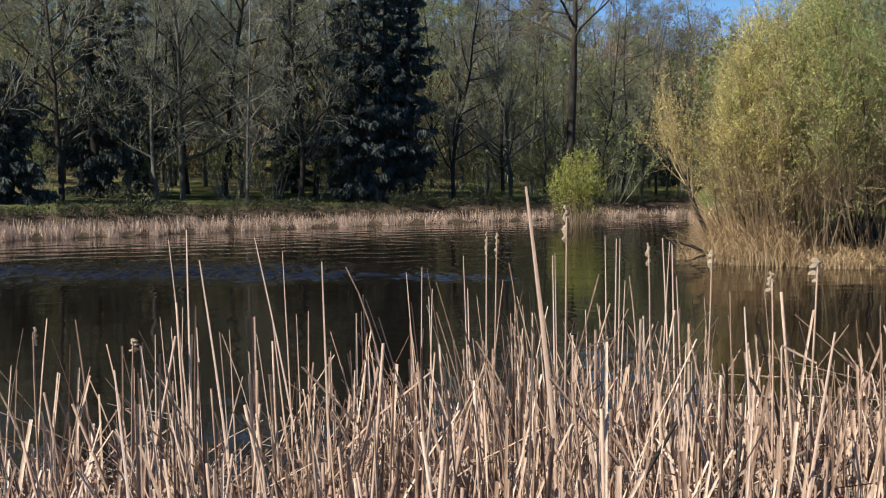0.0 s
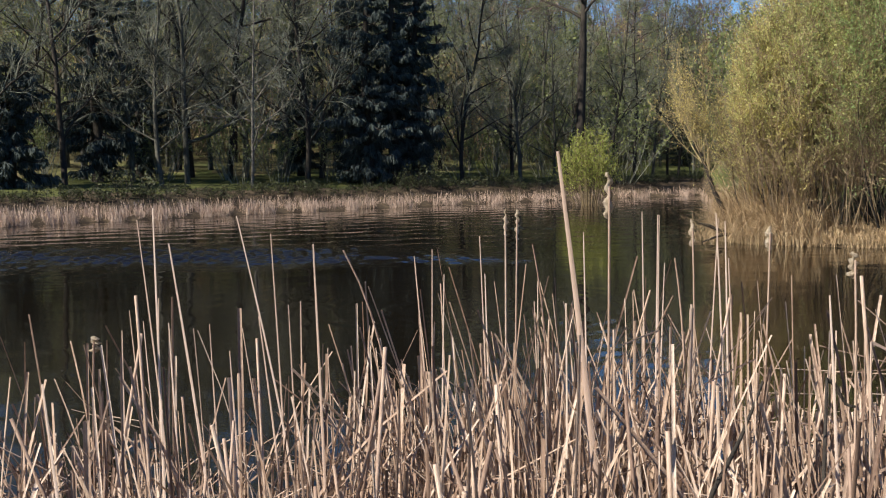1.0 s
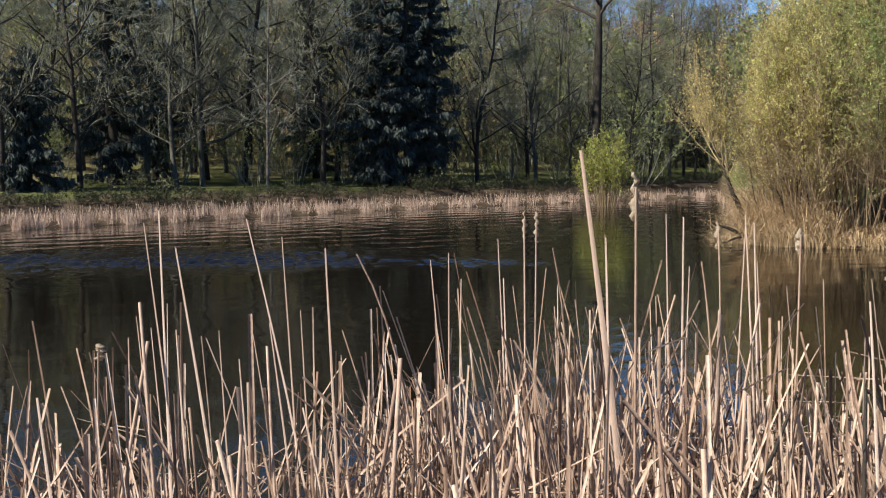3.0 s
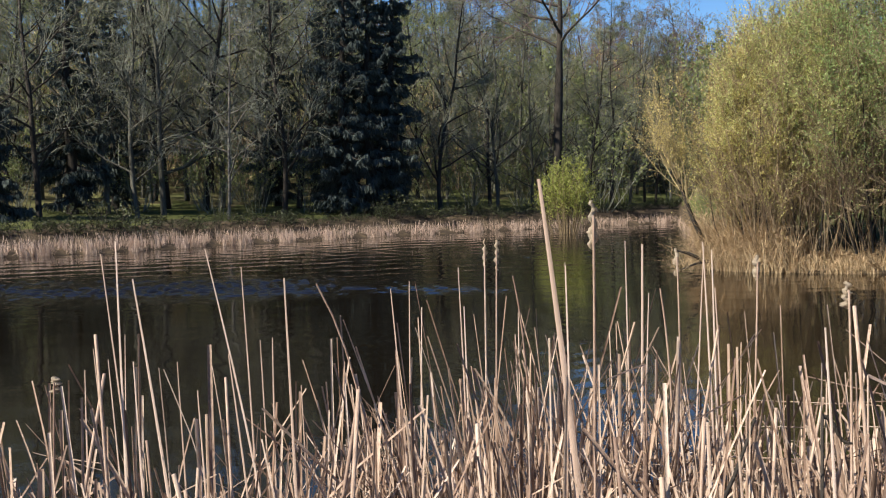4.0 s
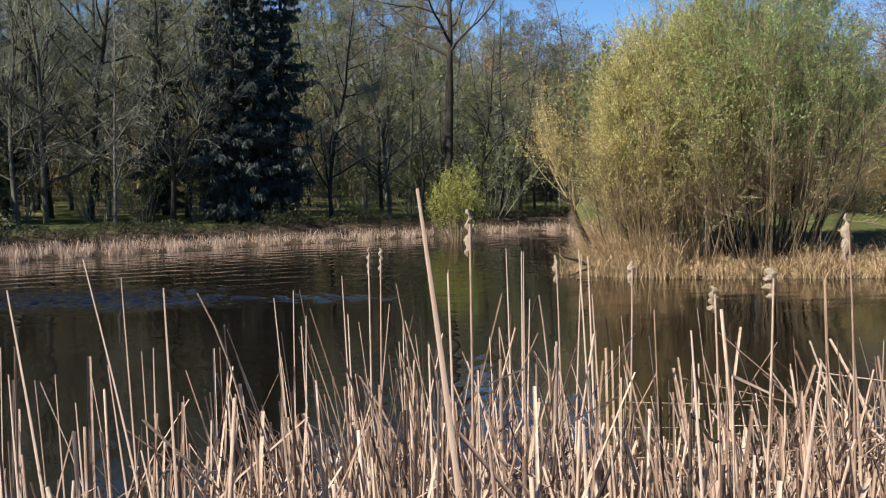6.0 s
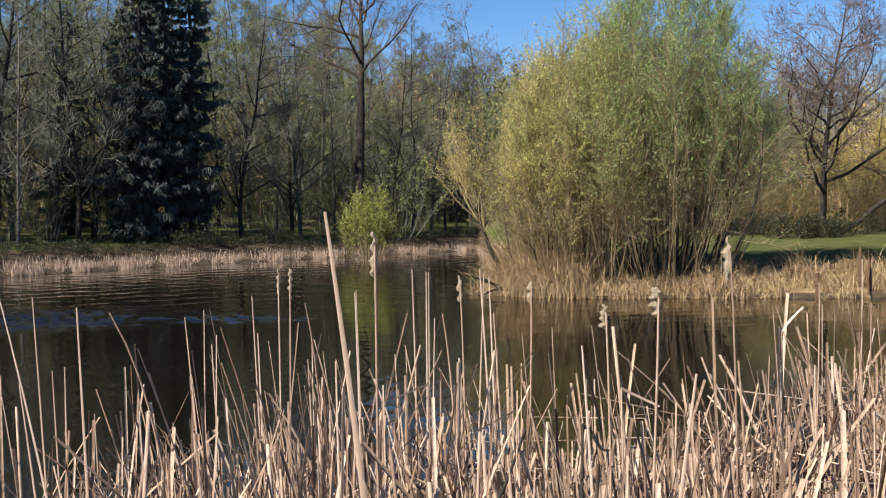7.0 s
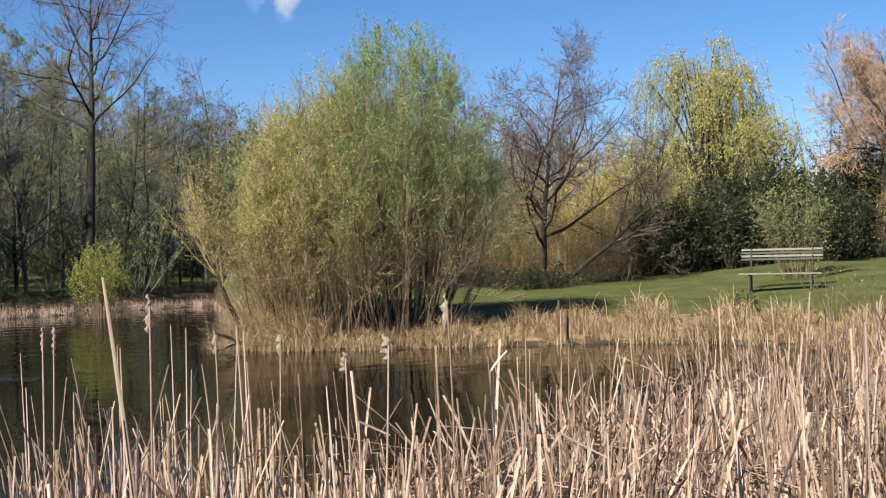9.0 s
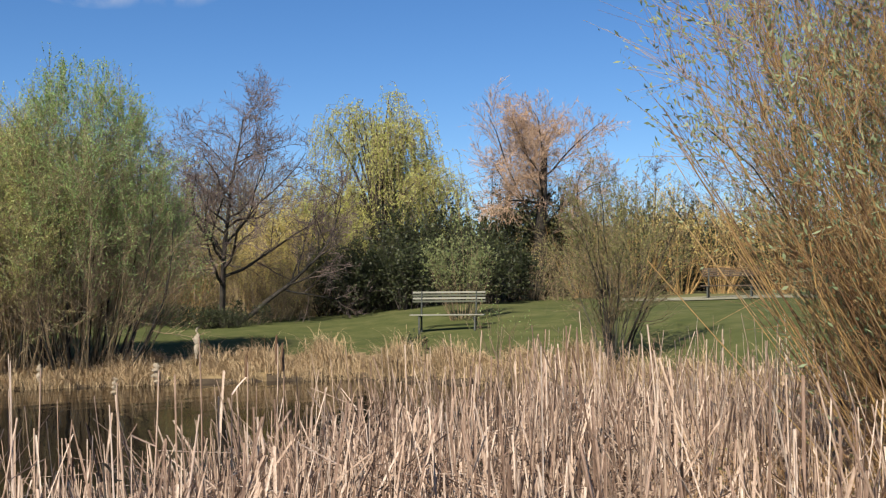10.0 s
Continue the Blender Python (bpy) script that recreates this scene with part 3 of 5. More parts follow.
def fan_shrub(name, label, x, y, n, radius, height, r, wood_mat, leaf_mat=None, base=0.3, stem=0.02, twigs=8, twig_len=0.5, leaves=6, leaf_len=0.06, leaf_w=0.3, shape=0.35,
              lean=(0.0, 0.0), category="shrub", group="", low=0.25, sag=0.0, single=False, twig_mat=None, fork=None, tangle=0.65, bare=0.12):
    """Many stems that fan out from one stool, with side twigs and leaves."""
    root = tagged(new(name), label, category, group)
    root.location = (x, y, gz(x, y) - 0.04)
    stems, fine, crown = Quads(), Quads(), Quads()
    S, W, L = [], [], []
    if fork:
        t = np.linspace(0, 1, 9)[:, None]
        bole = np.array(fork) * np.concatenate([t ** 1.3, t ** 1.3, t], 1) + 0.02 * np.sin(t * 9)
        q = Quads()
        q.tube(bole, np.linspace(0.065, 0.03, 9), 7)
        part("trunk", q, BARK_DARK, root)
    for i in range(n):
        ph, rho = r.uniform(0, 2 * np.pi), math.sqrt(r.random())
        o = np.array([math.cos(ph), math.sin(ph), 0.0])
        h = height * (1 - shape * rho ** 2) * r.uniform(0.72, 1.0)
        p0 = o * base * rho
        p2 = o * radius * rho + np.array([lean[0], lean[1], h])
        p1 = p0 + o * radius * rho * r.uniform(0.2, 0.7) + np.array([lean[0] * 0.3, lean[1] * 0.3, h * r.uniform(0.45, 0.6)]) + r.normal(0, 0.08, 3)
        if fork:
            p0 = bole[r.integers(5, 9)]
            p1 = p0 * 0.55 + p2 * 0.45 + o * radius * rho * 0.35 + r.normal(0, 0.2, 3)
        t = np.linspace(0, 1, 8)[:, None]
        pts = p0 * (1 - t) ** 2 + 2 * p1 * t * (1 - t) + p2 * t ** 2 + r.normal(0, 0.02, (8, 3)) * t
        rr = stem * r.uniform(0.6, 1.3)
        if single:
            one = Quads()
            one.tube(pts, rr * (1 - 0.85 * t[:, 0]), 5)
            part("stem", one, wood_mat, root)
        else:
            stems.tube(pts, rr * (1 - 0.85 * t[:, 0]), 4)
        u = r.uniform(low, 1.0, twigs)
        k = np.minimum((u * 7).astype(int), 6)
        tan = unit(pts[k + 1] - pts[k])
        S.append(pts[k] + (pts[k + 1] - pts[k]) * (u * 7 - k)[:, None])
        W.append(unit(tan + r.normal(0, tangle, (twigs, 3)) + [0, 0, 0.25]))
        L.append(twig_len * r.uniform(0.5, 1.3, twigs) * (1.1 - 0.5 * u))
    S, W, L = np.concatenate(S), np.concatenate(W), np.concatenate(L)
    fine.rods(S, W, L, np.full(len(S), max(stem * 0.25, 0.003)), np.full(len(S), max(stem * 0.1, 0.0015)), sag=sag, segs=1)
    if not single:
        tagged(part("stool", stems, wood_mat, root), kind="stuff")
    tagged(part("crown", fine, twig_mat or wood_mat, root), kind="stuff")
    if leaf_mat:
        m = np.repeat(np.arange(len(S)), leaves)
        m = m[r.random(len(m)) < bare + (1 - bare) * smooth((S[m, 2] / height - 0.12) / 0.42)]
        c = len(m)
        u = r.uniform(0.05, 1.05, c)
        at = S[m] + W[m] * (L[m] * u)[:, None] + r.normal(0, 0.015, (c, 3))
        at[:, 2] -= sag * L[m] * u ** 2
        ln = leaf_len * r.uniform(0.6, 1.4, c)
        crown.leaves(at, unit(W[m] + r.normal(0, 0.7, (c, 3))), ln, ln * leaf_w * r.uniform(0.8, 1.3, c), r)
        tagged(part("foliage", crown, leaf_mat, root), kind="stuff")
    return root


def willow_clump(name, label, x, y, n, radius, height, r, leaf_mat, wood=None, twig=None, base=0.8, shape=0.5, branches=9, twigs=9, leaves=9, leaf_len=0.06, leaf_w=0.36, stem=0.016, suckers=90,
                 spires=0, lean=(0.0, 0.0), full=0.75, low=0.16, group="willows on the spit", branch_len=0.27, bow=0.55, stocky=0.25, twig_r=0.0045, spread=0.55, sucker_lean=0.42):
    """A many-stemmed willow: bowed stems that fork into branches and twigs, the leaves in tufts on some branches and few on others."""
    wood, twig = wood or TWIG_OLIVE, twig or TWIG_SHADE
    root = tagged(new(name), label, "willow", group)
    root.location = (x, y, gz(x, y) - 0.04)
    fine, crown, S, W, L, F = Quads(), Quads(), [], [], [], []
    t = np.linspace(0, 1, 9)[:, None]
    for i in range(n):
        ph, rho = i * 2.39996 + r.normal(0, 0.3), math.sqrt((i + r.random()) / n)
        o = np.array([math.cos(ph), math.sin(ph), 0.0])
        h = height * (1 - shape * rho ** 2.4) * r.uniform(0.8, 1.0)
        tilt = np.array([lean[0], lean[1], 0.0])
        p0, p2 = o * base * rho * r.uniform(0.7, 1.1), o * radius * rho + tilt + [0, 0, h]
        p1 = p0 + o * radius * rho * bow * r.uniform(0.7, 1.3) + tilt * 0.35 + [0, 0, h * r.uniform(0.4, 0.55)] + r.normal(0, 0.1, 3)
        pts = p0 * (1 - t) ** 2 + 2 * p1 * t * (1 - t) + p2 * t ** 2 + r.normal(0, 0.03, (9, 3)) * t
        thick = r.random() < stocky
        rr = stem * r.uniform(0.6, 1.2) * (2.2 if thick else 1.0)
        one = Quads()
        one.tube(pts, rr * (1 - 0.85 * t[:, 0]), 5)
        part("stem", one, BARK_DARK if thick else wood, root)
        size = np.linalg.norm(p2 - p0)
        for u in low + (0.97 - low) * (np.arange(branches) + r.random(branches)) / branches:
            k = min(int(u * 8), 7)
            q, d = pts[k] + (pts[k + 1] - pts[k]) * (u * 8 - k), unit(pts[k + 1] - pts[k])
            d = unit(d + r.normal(0, spread, 3) + o * 0.15)
            ln = size * branch_len * (1.15 - 0.65 * u) * r.uniform(0.6, 1.25)
            v = np.linspace(0, 1, 5)[:, None]
            arm = q + d * ln * v + np.array([0, 0, 0.18 * ln]) * v ** 2 + r.normal(0, 0.025, (5, 3)) * v
            fine.tube(arm, np.maximum(rr * 0.4 * (1.1 - 0.7 * u), twig_r) * (1 - 0.7 * v[:, 0]), 3)
            w = r.uniform(0.12, 1.0, twigs)
            j = np.minimum((w * 4).astype(int), 3)
            S.append(arm[j] + (arm[j + 1] - arm[j]) * (w * 4 - j)[:, None])
            W.append(unit(unit(arm[j + 1] - arm[j]) + r.normal(0, 0.5, (twigs, 3)) + [0, 0, 0.3]))
            L.append(r.uniform(0.18, 0.5, twigs) * (0.7 + 0.12 * height))
            F.append(np.full(twigs, (r.random() < full) * r.uniform(0.35, 1.3)))
    for i in range(spires):
        ph, rho = r.uniform(0, 2 * np.pi), math.sqrt(r.random()) * 0.75
        q = np.array([math.cos(ph) * radius * rho, math.sin(ph) * radius * rho, height * (0.98 - shape * rho ** 2.4) - 0.5])
        m = 10
        S.append(q + np.array([0, 0, 1.0]) * r.uniform(0.0, 0.95, m)[:, None] + r.normal(0, 0.02, (m, 3)))
        W.append(unit(r.normal(0, 0.35, (m, 3)) + [0, 0, 1.0]))
        L.append(r.uniform(0.14, 0.3, m))
        F.append(np.full(m, 1.3))
    S, W, L, F = np.concatenate(S), np.concatenate(W), np.concatenate(L), np.concatenate(F)
    fine.rods(S, W, L, np.full(len(S), twig_r), np.full(len(S), twig_r * 0.45), segs=1)
    if suckers:
        ph, rho = r.uniform(0, 2 * np.pi, suckers), np.sqrt(r.random(suckers))
        o = np.stack([np.cos(ph), np.sin(ph), 0 * ph], -1)
        way = unit(o * (rho * sucker_lean)[:, None] + r.normal(0, 0.24, (suckers, 3)) + [0, 0, 1.0])
        fine.rods(o * (rho * base * 1.15)[:, None], way, height * r.uniform(0.22, 0.62, suckers), np.full(suckers, stem * 0.6), np.full(suckers, 0.003), sag=-0.06, segs=3)
    tagged(part("crown", fine, twig, root), kind="stuff")
    m = np.repeat(np.arange(len(S)), leaves)
    keep = F[m] * (0.14 + 0.86 * smooth((S[m, 2] / height - 0.14) / 0.45))
    m = m[r.random(len(m)) < keep]
    c = len(m)
    at = S[m] + W[m] * (L[m] * r.uniform(0.1, 1.08, c))[:, None] + r.normal(0, 0.012, (c, 3))
    ln = leaf_len * r.uniform(0.6, 1.45, c)
    crown.leaves(at, unit(W[m] + r.normal(0, 0.6, (c, 3))), ln, ln * leaf_w * r.uniform(0.8, 1.3, c), r)
    tagged(part("foliage", crown, leaf_mat, root), kind="stuff")
    return root


def spin(ob, x, y, s=1.0, sz=None):
    c = copy_thing(ob, pose(x, y, gz(x, y) - 0.05, 0, 0, rng.uniform(0, 360)))
    c.scale = (s, s, sz or s)
    return c


# ---- the wood on the far side ----
GROUP = "bare trees on the far bank"
alders = [tree("alder_tree", "slender bare alder with fine grey twigs on the far bank", *polar(az, r), h, rad, ALDER, rng, BARK if k % 2 else BARK_DARK, TWIG, lean=ln, group=GROUP, leaf_mat=BUDS, leaf_n=3800, leaf_len=0.062)
          for k, (az, r, h, rad, ln) in enumerate([(-19.1, 44, 13, 0.12, (-0.06, 0)), (-13.4, 45, 14, 0.12, (-0.02, 0)), (0.1, 48, 10.2, 0.10, (0.0, 0)), (3.0, 50, 10.6, 0.09, (-0.05, 0)), (8.6, 54, 10.4, 0.09, (0.02, 0))])]
tree("birch_tree", "pale-barked birch with bare branches on the far bank", *polar(-10.3, 43.6), 11.5, 0.065, dict(ALDER, ratio=[0.2, 0.42, 0.5], wiggle=[0.05, 0.15, 0.15]), rng, BARK_PALE, TWIG, group=GROUP, limbs=True)
tree("leaning_alder", "thin bare tree leaning to one side on the far bank", *polar(-14.6, 43.8), 11.5, 0.10, ALDER, rng, BARK, TWIG, lean=(-0.22, 0.05), group=GROUP, limbs=True)
tree("tall_maple", "tall bare maple with a forked spreading crown behind the reeds", *polar(5.9, 50), 13.6, 0.24, dict(SPREAD, segs=[10, 7, 4], slim=0.015, start=[0.5, 0.15, 0.1], n=[19, 12, 10], up=[0.0, 0.06, 0.05], ratio=[0.5, 0.42, 0.45], taper=[0.1, 0.15, 0.3], angle=[64, 46, 42], wiggle=[0.025, 0.2, 0.18]), np.random.default_rng(21), BARK_DARK, TWIG_PURPLE, group=GROUP, limbs=True)
for az, r, s, k in [(-28, 44, 1.0, 0), (-25.5, 46, 0.95, 1), (-22.6, 42.6, 1.2, 2), (-16, 46, 1.3, 3), (-7.6, 46, 1.2, 2), (-6.0, 52, 1.3, 3), (2.6, 51, 0.95, 2), (4.7, 52, 0.85, 3), (5.3, 56, 0.95, 4), (7.6, 53, 0.9, 2),
                    (9.5, 56, 0.9, 3), (10.2, 58, 0.85, 4), (1.8, 57, 0.75, 1), (-1, 60, 0.9, 0), (-10.6, 50, 1.05, 1), (-15.2, 52, 1.3, 4), (-20.6, 52, 1.05, 0), (-29.5, 48, 1.25, 1), (-24, 50, 1.25, 0), (-18.2, 49, 1.2, 1), (-13.2, 50, 1.2, 0), (-11.4, 48, 1.15, 0), (-8.6, 50, 1.1, 1), (-6.9, 49, 1.5, 4)]:
    spin(alders[k], *polar(az, r), s)

spruces = [spruce(*polar(-4.6, 46), 11.4, 1.7, rng, "tall dark spruce with drooping boughs on the far bank"),
           spruce(*polar(-2.2, 47), 11.8, 1.6, rng, "tall dark spruce with drooping boughs on the far bank"),
           spruce(*polar(-17.6, 46), 12.0, 1.7, rng, "dark spruce half hidden among bare trees"),
           spruce(*polar(-21.4, 43), 5.2, 1.4, rng, "small dark spruce under bare trees")]
for az, r, s, k in [(-7.9, 51, 0.86, 0), (-3.4, 46.5, 1.0, 2), (-5.4, 47.5, 0.8, 1), (10.9, 66, 0.58, 1), (-15.6, 50, 0.85, 1)]:
    spin(spruces[k], *polar(az, r), s)

for az, r, k in [(-24.5, 45, 0.8), (-19.9, 47.5, 0.9), (-14.6, 46.5, 0.8), (-10.8, 45.5, 0.9), (-9.0, 47.0, 0.8), (-6.6, 47.5, 0.85), (0.0, 50, 0.8), (1.6, 51, 0.9), (4.2, 53, 0.8), (7.4, 55, 0.9), (9.2, 57, 0.85)]:
    fan_shrub("young_hazel", "young leafing bush between the trunks on the far bank", *polar(az, r), 12, 1.5 * k, 3.4 * k, rng, TWIG, LEAF_UNDER, base=0.4, stem=0.016, twigs=12, twig_len=0.7, leaves=12, leaf_len=0.07, leaf_w=0.6, group="undergrowth in the wood")
hazels = [fan_shrub("hazel_bush", "leafing undergrowth bush beneath the trees", *polar(az, r), 12, 1.9, 3.6, rng, TWIG, LEAF_UNDER, base=0.4, stem=0.018, twigs=9, twig_len=0.8, leaves=11, leaf_len=0.10, leaf_w=0.6, group="undergrowth in the wood")
          for az, r in [(-11.4, 47), (-5.9, 49.5), (1.9, 53)]]
for i in range(88):
    az, r = rng.uniform(-33, 14.5), rng.uniform(51, 92)
    spin(hazels[i % 3], *polar(az, r), rng.uniform(0.8, 1.4) if r < 60 else rng.uniform(1.5, 2.4))
# low brush; its very dark bark and leaf colours also stand in for bank shade
brush = [fan_shrub("bank_brush", "dark tangled brush along the far bank, its dark colour partly shade", *polar(az, far_shore(az) + 2.4), 16, 1.0, 1.0, rng, BARK_DARK, LEAF_DARK, base=0.6, stem=0.012, twigs=13, twig_len=0.45, leaves=4, leaf_len=0.075, leaf_w=0.6, low=0.05, group="brush on the far bank", tangle=1.1, bare=0.6)
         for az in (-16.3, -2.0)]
# close row that hides the sunlit bank, giving the dark shaded strip behind the reeds
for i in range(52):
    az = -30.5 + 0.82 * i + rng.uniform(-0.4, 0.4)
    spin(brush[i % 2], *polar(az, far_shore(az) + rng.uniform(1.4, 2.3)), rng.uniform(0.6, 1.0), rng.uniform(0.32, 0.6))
THIN = dict(ALDER, n=[14, 6, 4], segs=[7, 4, 2], sides=[5, 3, 3])
thin = [tree("wood_tree", "slim bare tree deep in the wood", *polar(az, r), 12.5, 0.11, THIN, rng, b, TWIG, group="trees deep in the wood", leaf_mat=BUDS, leaf_n=1900, leaf_len=0.07, twig_r=0.009, shoots=2)
        for az, r, b in [(-14.4, 57, BARK), (-5.2, 58, BARK_DARK), (4.0, 60, BARK)]]
for i in range(30):
    az, r = rng.uniform(-33, 18), rng.uniform(54, 92)
    skyline = np.interp(az, [-6, 0, 8.5, 10], [13.5, 10.2, 10.0, 7.8])
    spin(thin[i % 3], *polar(az, r), min(1.1, (EYE + r * math.tan(radians(skyline)) - gz(*polar(az, r))) / 12.6) * rng.uniform(0.8, 1.05))

leafy = [tree("budding_tree", "tall budding tree with an olive haze of young leaves", *polar(az, r), 13.5, 0.12, THIN, rng, b, TWIG, group="trees deep in the wood", leaf_mat=LEAF_UNDER, leaf_n=5600, leaf_len=0.09, twig_r=0.009, shoots=2)
         for az, r, b in [(-14.0, 55, BARK), (-6.2, 56, BARK_DARK)]]
for i in range(26):
    az, r = -31 + 1.17 * i + rng.uniform(-0.4, 0.4), rng.uniform(53, 72)
    spin(leafy[i % 2], *polar(az, r), rng.uniform(0.95, 1.25))
for i in range(12):
    az = -0.6 + 0.9 * i + rng.uniform(-0.3, 0.3)
    spin(leafy[i % 2], *polar(az, rng.uniform(60, 70)), np.interp(az, [0, 5.5, 8, 11], [1.0, 0.92, 0.72, 0.64]))
for i in range(18):
    az = -31 + 1.9 * i + rng.uniform(-0.7, 0.7)
    spin(leafy[i % 2], *polar(az, rng.uniform(66, 80)), rng.uniform(1.0, 1.2) * np.interp(az, [-4, 2], [1.0, 0.8]))
ridge = tree("ridge_tree", "bare grey-brown tree on the rise behind the wood", *polar(12.2, 86), 12.4, 0.13, dict(THIN, n=[17, 7, 5], start=[0.22, 0.15, 0.1], ratio=[0.36, 0.45, 0.5], angle=[48, 42, 40], wiggle=[0.06, 0.13, 0.15]), rng, BARK, TWIG_PURPLE, group="trees deep in the wood", twig_r=0.012, shoots=2)
for i in range(30):
    az, r = 8.0 + 0.42 * i + rng.uniform(-0.3, 0.3), rng.uniform(78, 92)
    spin(ridge, *polar(az, r), (EYE + r * math.tan(radians(7.6)) - gz(*polar(az, r))) / 12.2 * rng.uniform(0.86, 1.03))
for i in range(46):
    az, r = -9.0 + 0.46 * i + rng.uniform(-0.3, 0.3), rng.uniform(74, 100)
    spin(ridge, *polar(az, r), (EYE + r * math.tan(radians(np.interp(az, [-9, 3, 9, 12], [11.0, 9.6, 8.6, 7.4]))) - gz(*polar(az, r))) / 12.2 * rng.uniform(0.8, 1.03))

# ---- the willows on the spit ----
SPIT = dict(branches=13, twigs=13, leaves=17, leaf_len=0.038, leaf_w=0.42, twig_r=0.0036)
willow_clump("golden_willow", "yellow-green leafing willow clump at the water's edge", *polar(16.0, 24.5), 46, 0.95, 4.3, rng, LEAF_YELLOW, base=0.9, suckers=90, stem=0.010, shape=0.42, full=0.9, **SPIT)
willow_clump("lime_willow", "broad lime-green willow clump with many bare lower stems", *polar(17.8, 24.9), 84, 1.9, 5.4, rng, LEAF_LIME, base=1.5, suckers=130, stem=0.011, shape=0.38, full=0.88, **SPIT)
willow_clump("green_willow", "tall fresh-green willow clump with upright leafy shoots", *polar(21.3, 24.6), 92, 2.0, 6.3, rng, LEAF_GREEN, base=1.2, suckers=90, spires=80, shape=0.42, stem=0.012, stocky=0.3, full=0.92, **SPIT)
fan_shrub("leaning_willow", "leaning yellow-budded willow over the water", *polar(13.1, 24.7), 38, 0.8, 4.6, rng, TWIG_YELLOW, LEAF_GOLD, base=0.08, stem=0.011, twigs=24, twig_len=0.48, leaves=4, leaf_len=0.036, leaf_w=0.4, fork=(-0.75, 0.05, 2.0), lean=(-1.0, 0.1), shape=0.3, category="willow", group="willows on the spit", single=True, low=0.25, tangle=0.85, bare=0.5)
fan_shrub("amber_willow", "amber-tinted willow rising behind the lime-green clump", *polar(15.0, 27.5), 50, 0.9, 5.5, rng, TWIG_TAN, LEAF_GOLD, base=0.6, stem=0.016, twigs=40, twig_len=0.7, leaves=8, leaf_len=0.06, category="willow", group="willows on the spit", shape=0.3, low=0.4)
fan_shrub("round_shrub", "small rounded lime-green shrub standing in the far shallows", *polar(6.4, 42.0), 90, 1.15, 3.75, rng, TWIG_OLIVE, LEAF_SHRUB, base=0.3, stem=0.012, twigs=15, twig_len=0.5, leaves=8, leaf_len=0.085, shape=0.45, low=0.42, bare=0.0)

# ---- trees behind the lawn ----
tree("bare_tree", "dark bare tree with upswept purple-brown twigs behind the lawn", *polar(28.4, 37), 7.0, 0.12, dict(SPREAD, segs=[8, 7, 4], slim=0.016, n=[24, 13, 11], start=[0.16, 0.15, 0.1], ratio=[0.62, 0.44, 0.42], angle=[62, 46, 42], up=[0.0, 0.05, 0.04], taper=[0.1, 0.15, 0.3], wiggle=[0.05, 0.2, 0.18]), rng, BARK_DARK, TWIG_PURPLE, limbs=True)
tree("crooked_tree", "crooked bare tree with a low leaning trunk", *polar(28.9, 36), 6.0, 0.095, dict(SPREAD, slim=0.016, segs=[13, 7, 4], n=[14, 10, 8], start=[0.3, 0.2, 0.1], ratio=[0.5, 0.42, 0.42], up=[0.13, 0.07, 0.05], wiggle=[0.12, 0.18, 0.16], taper=[0.15, 0.15, 0.3]), np.random.default_rng(3), BARK_DARK, TWIG_PURPLE, lean=(1.9, -0.2), limbs=True)


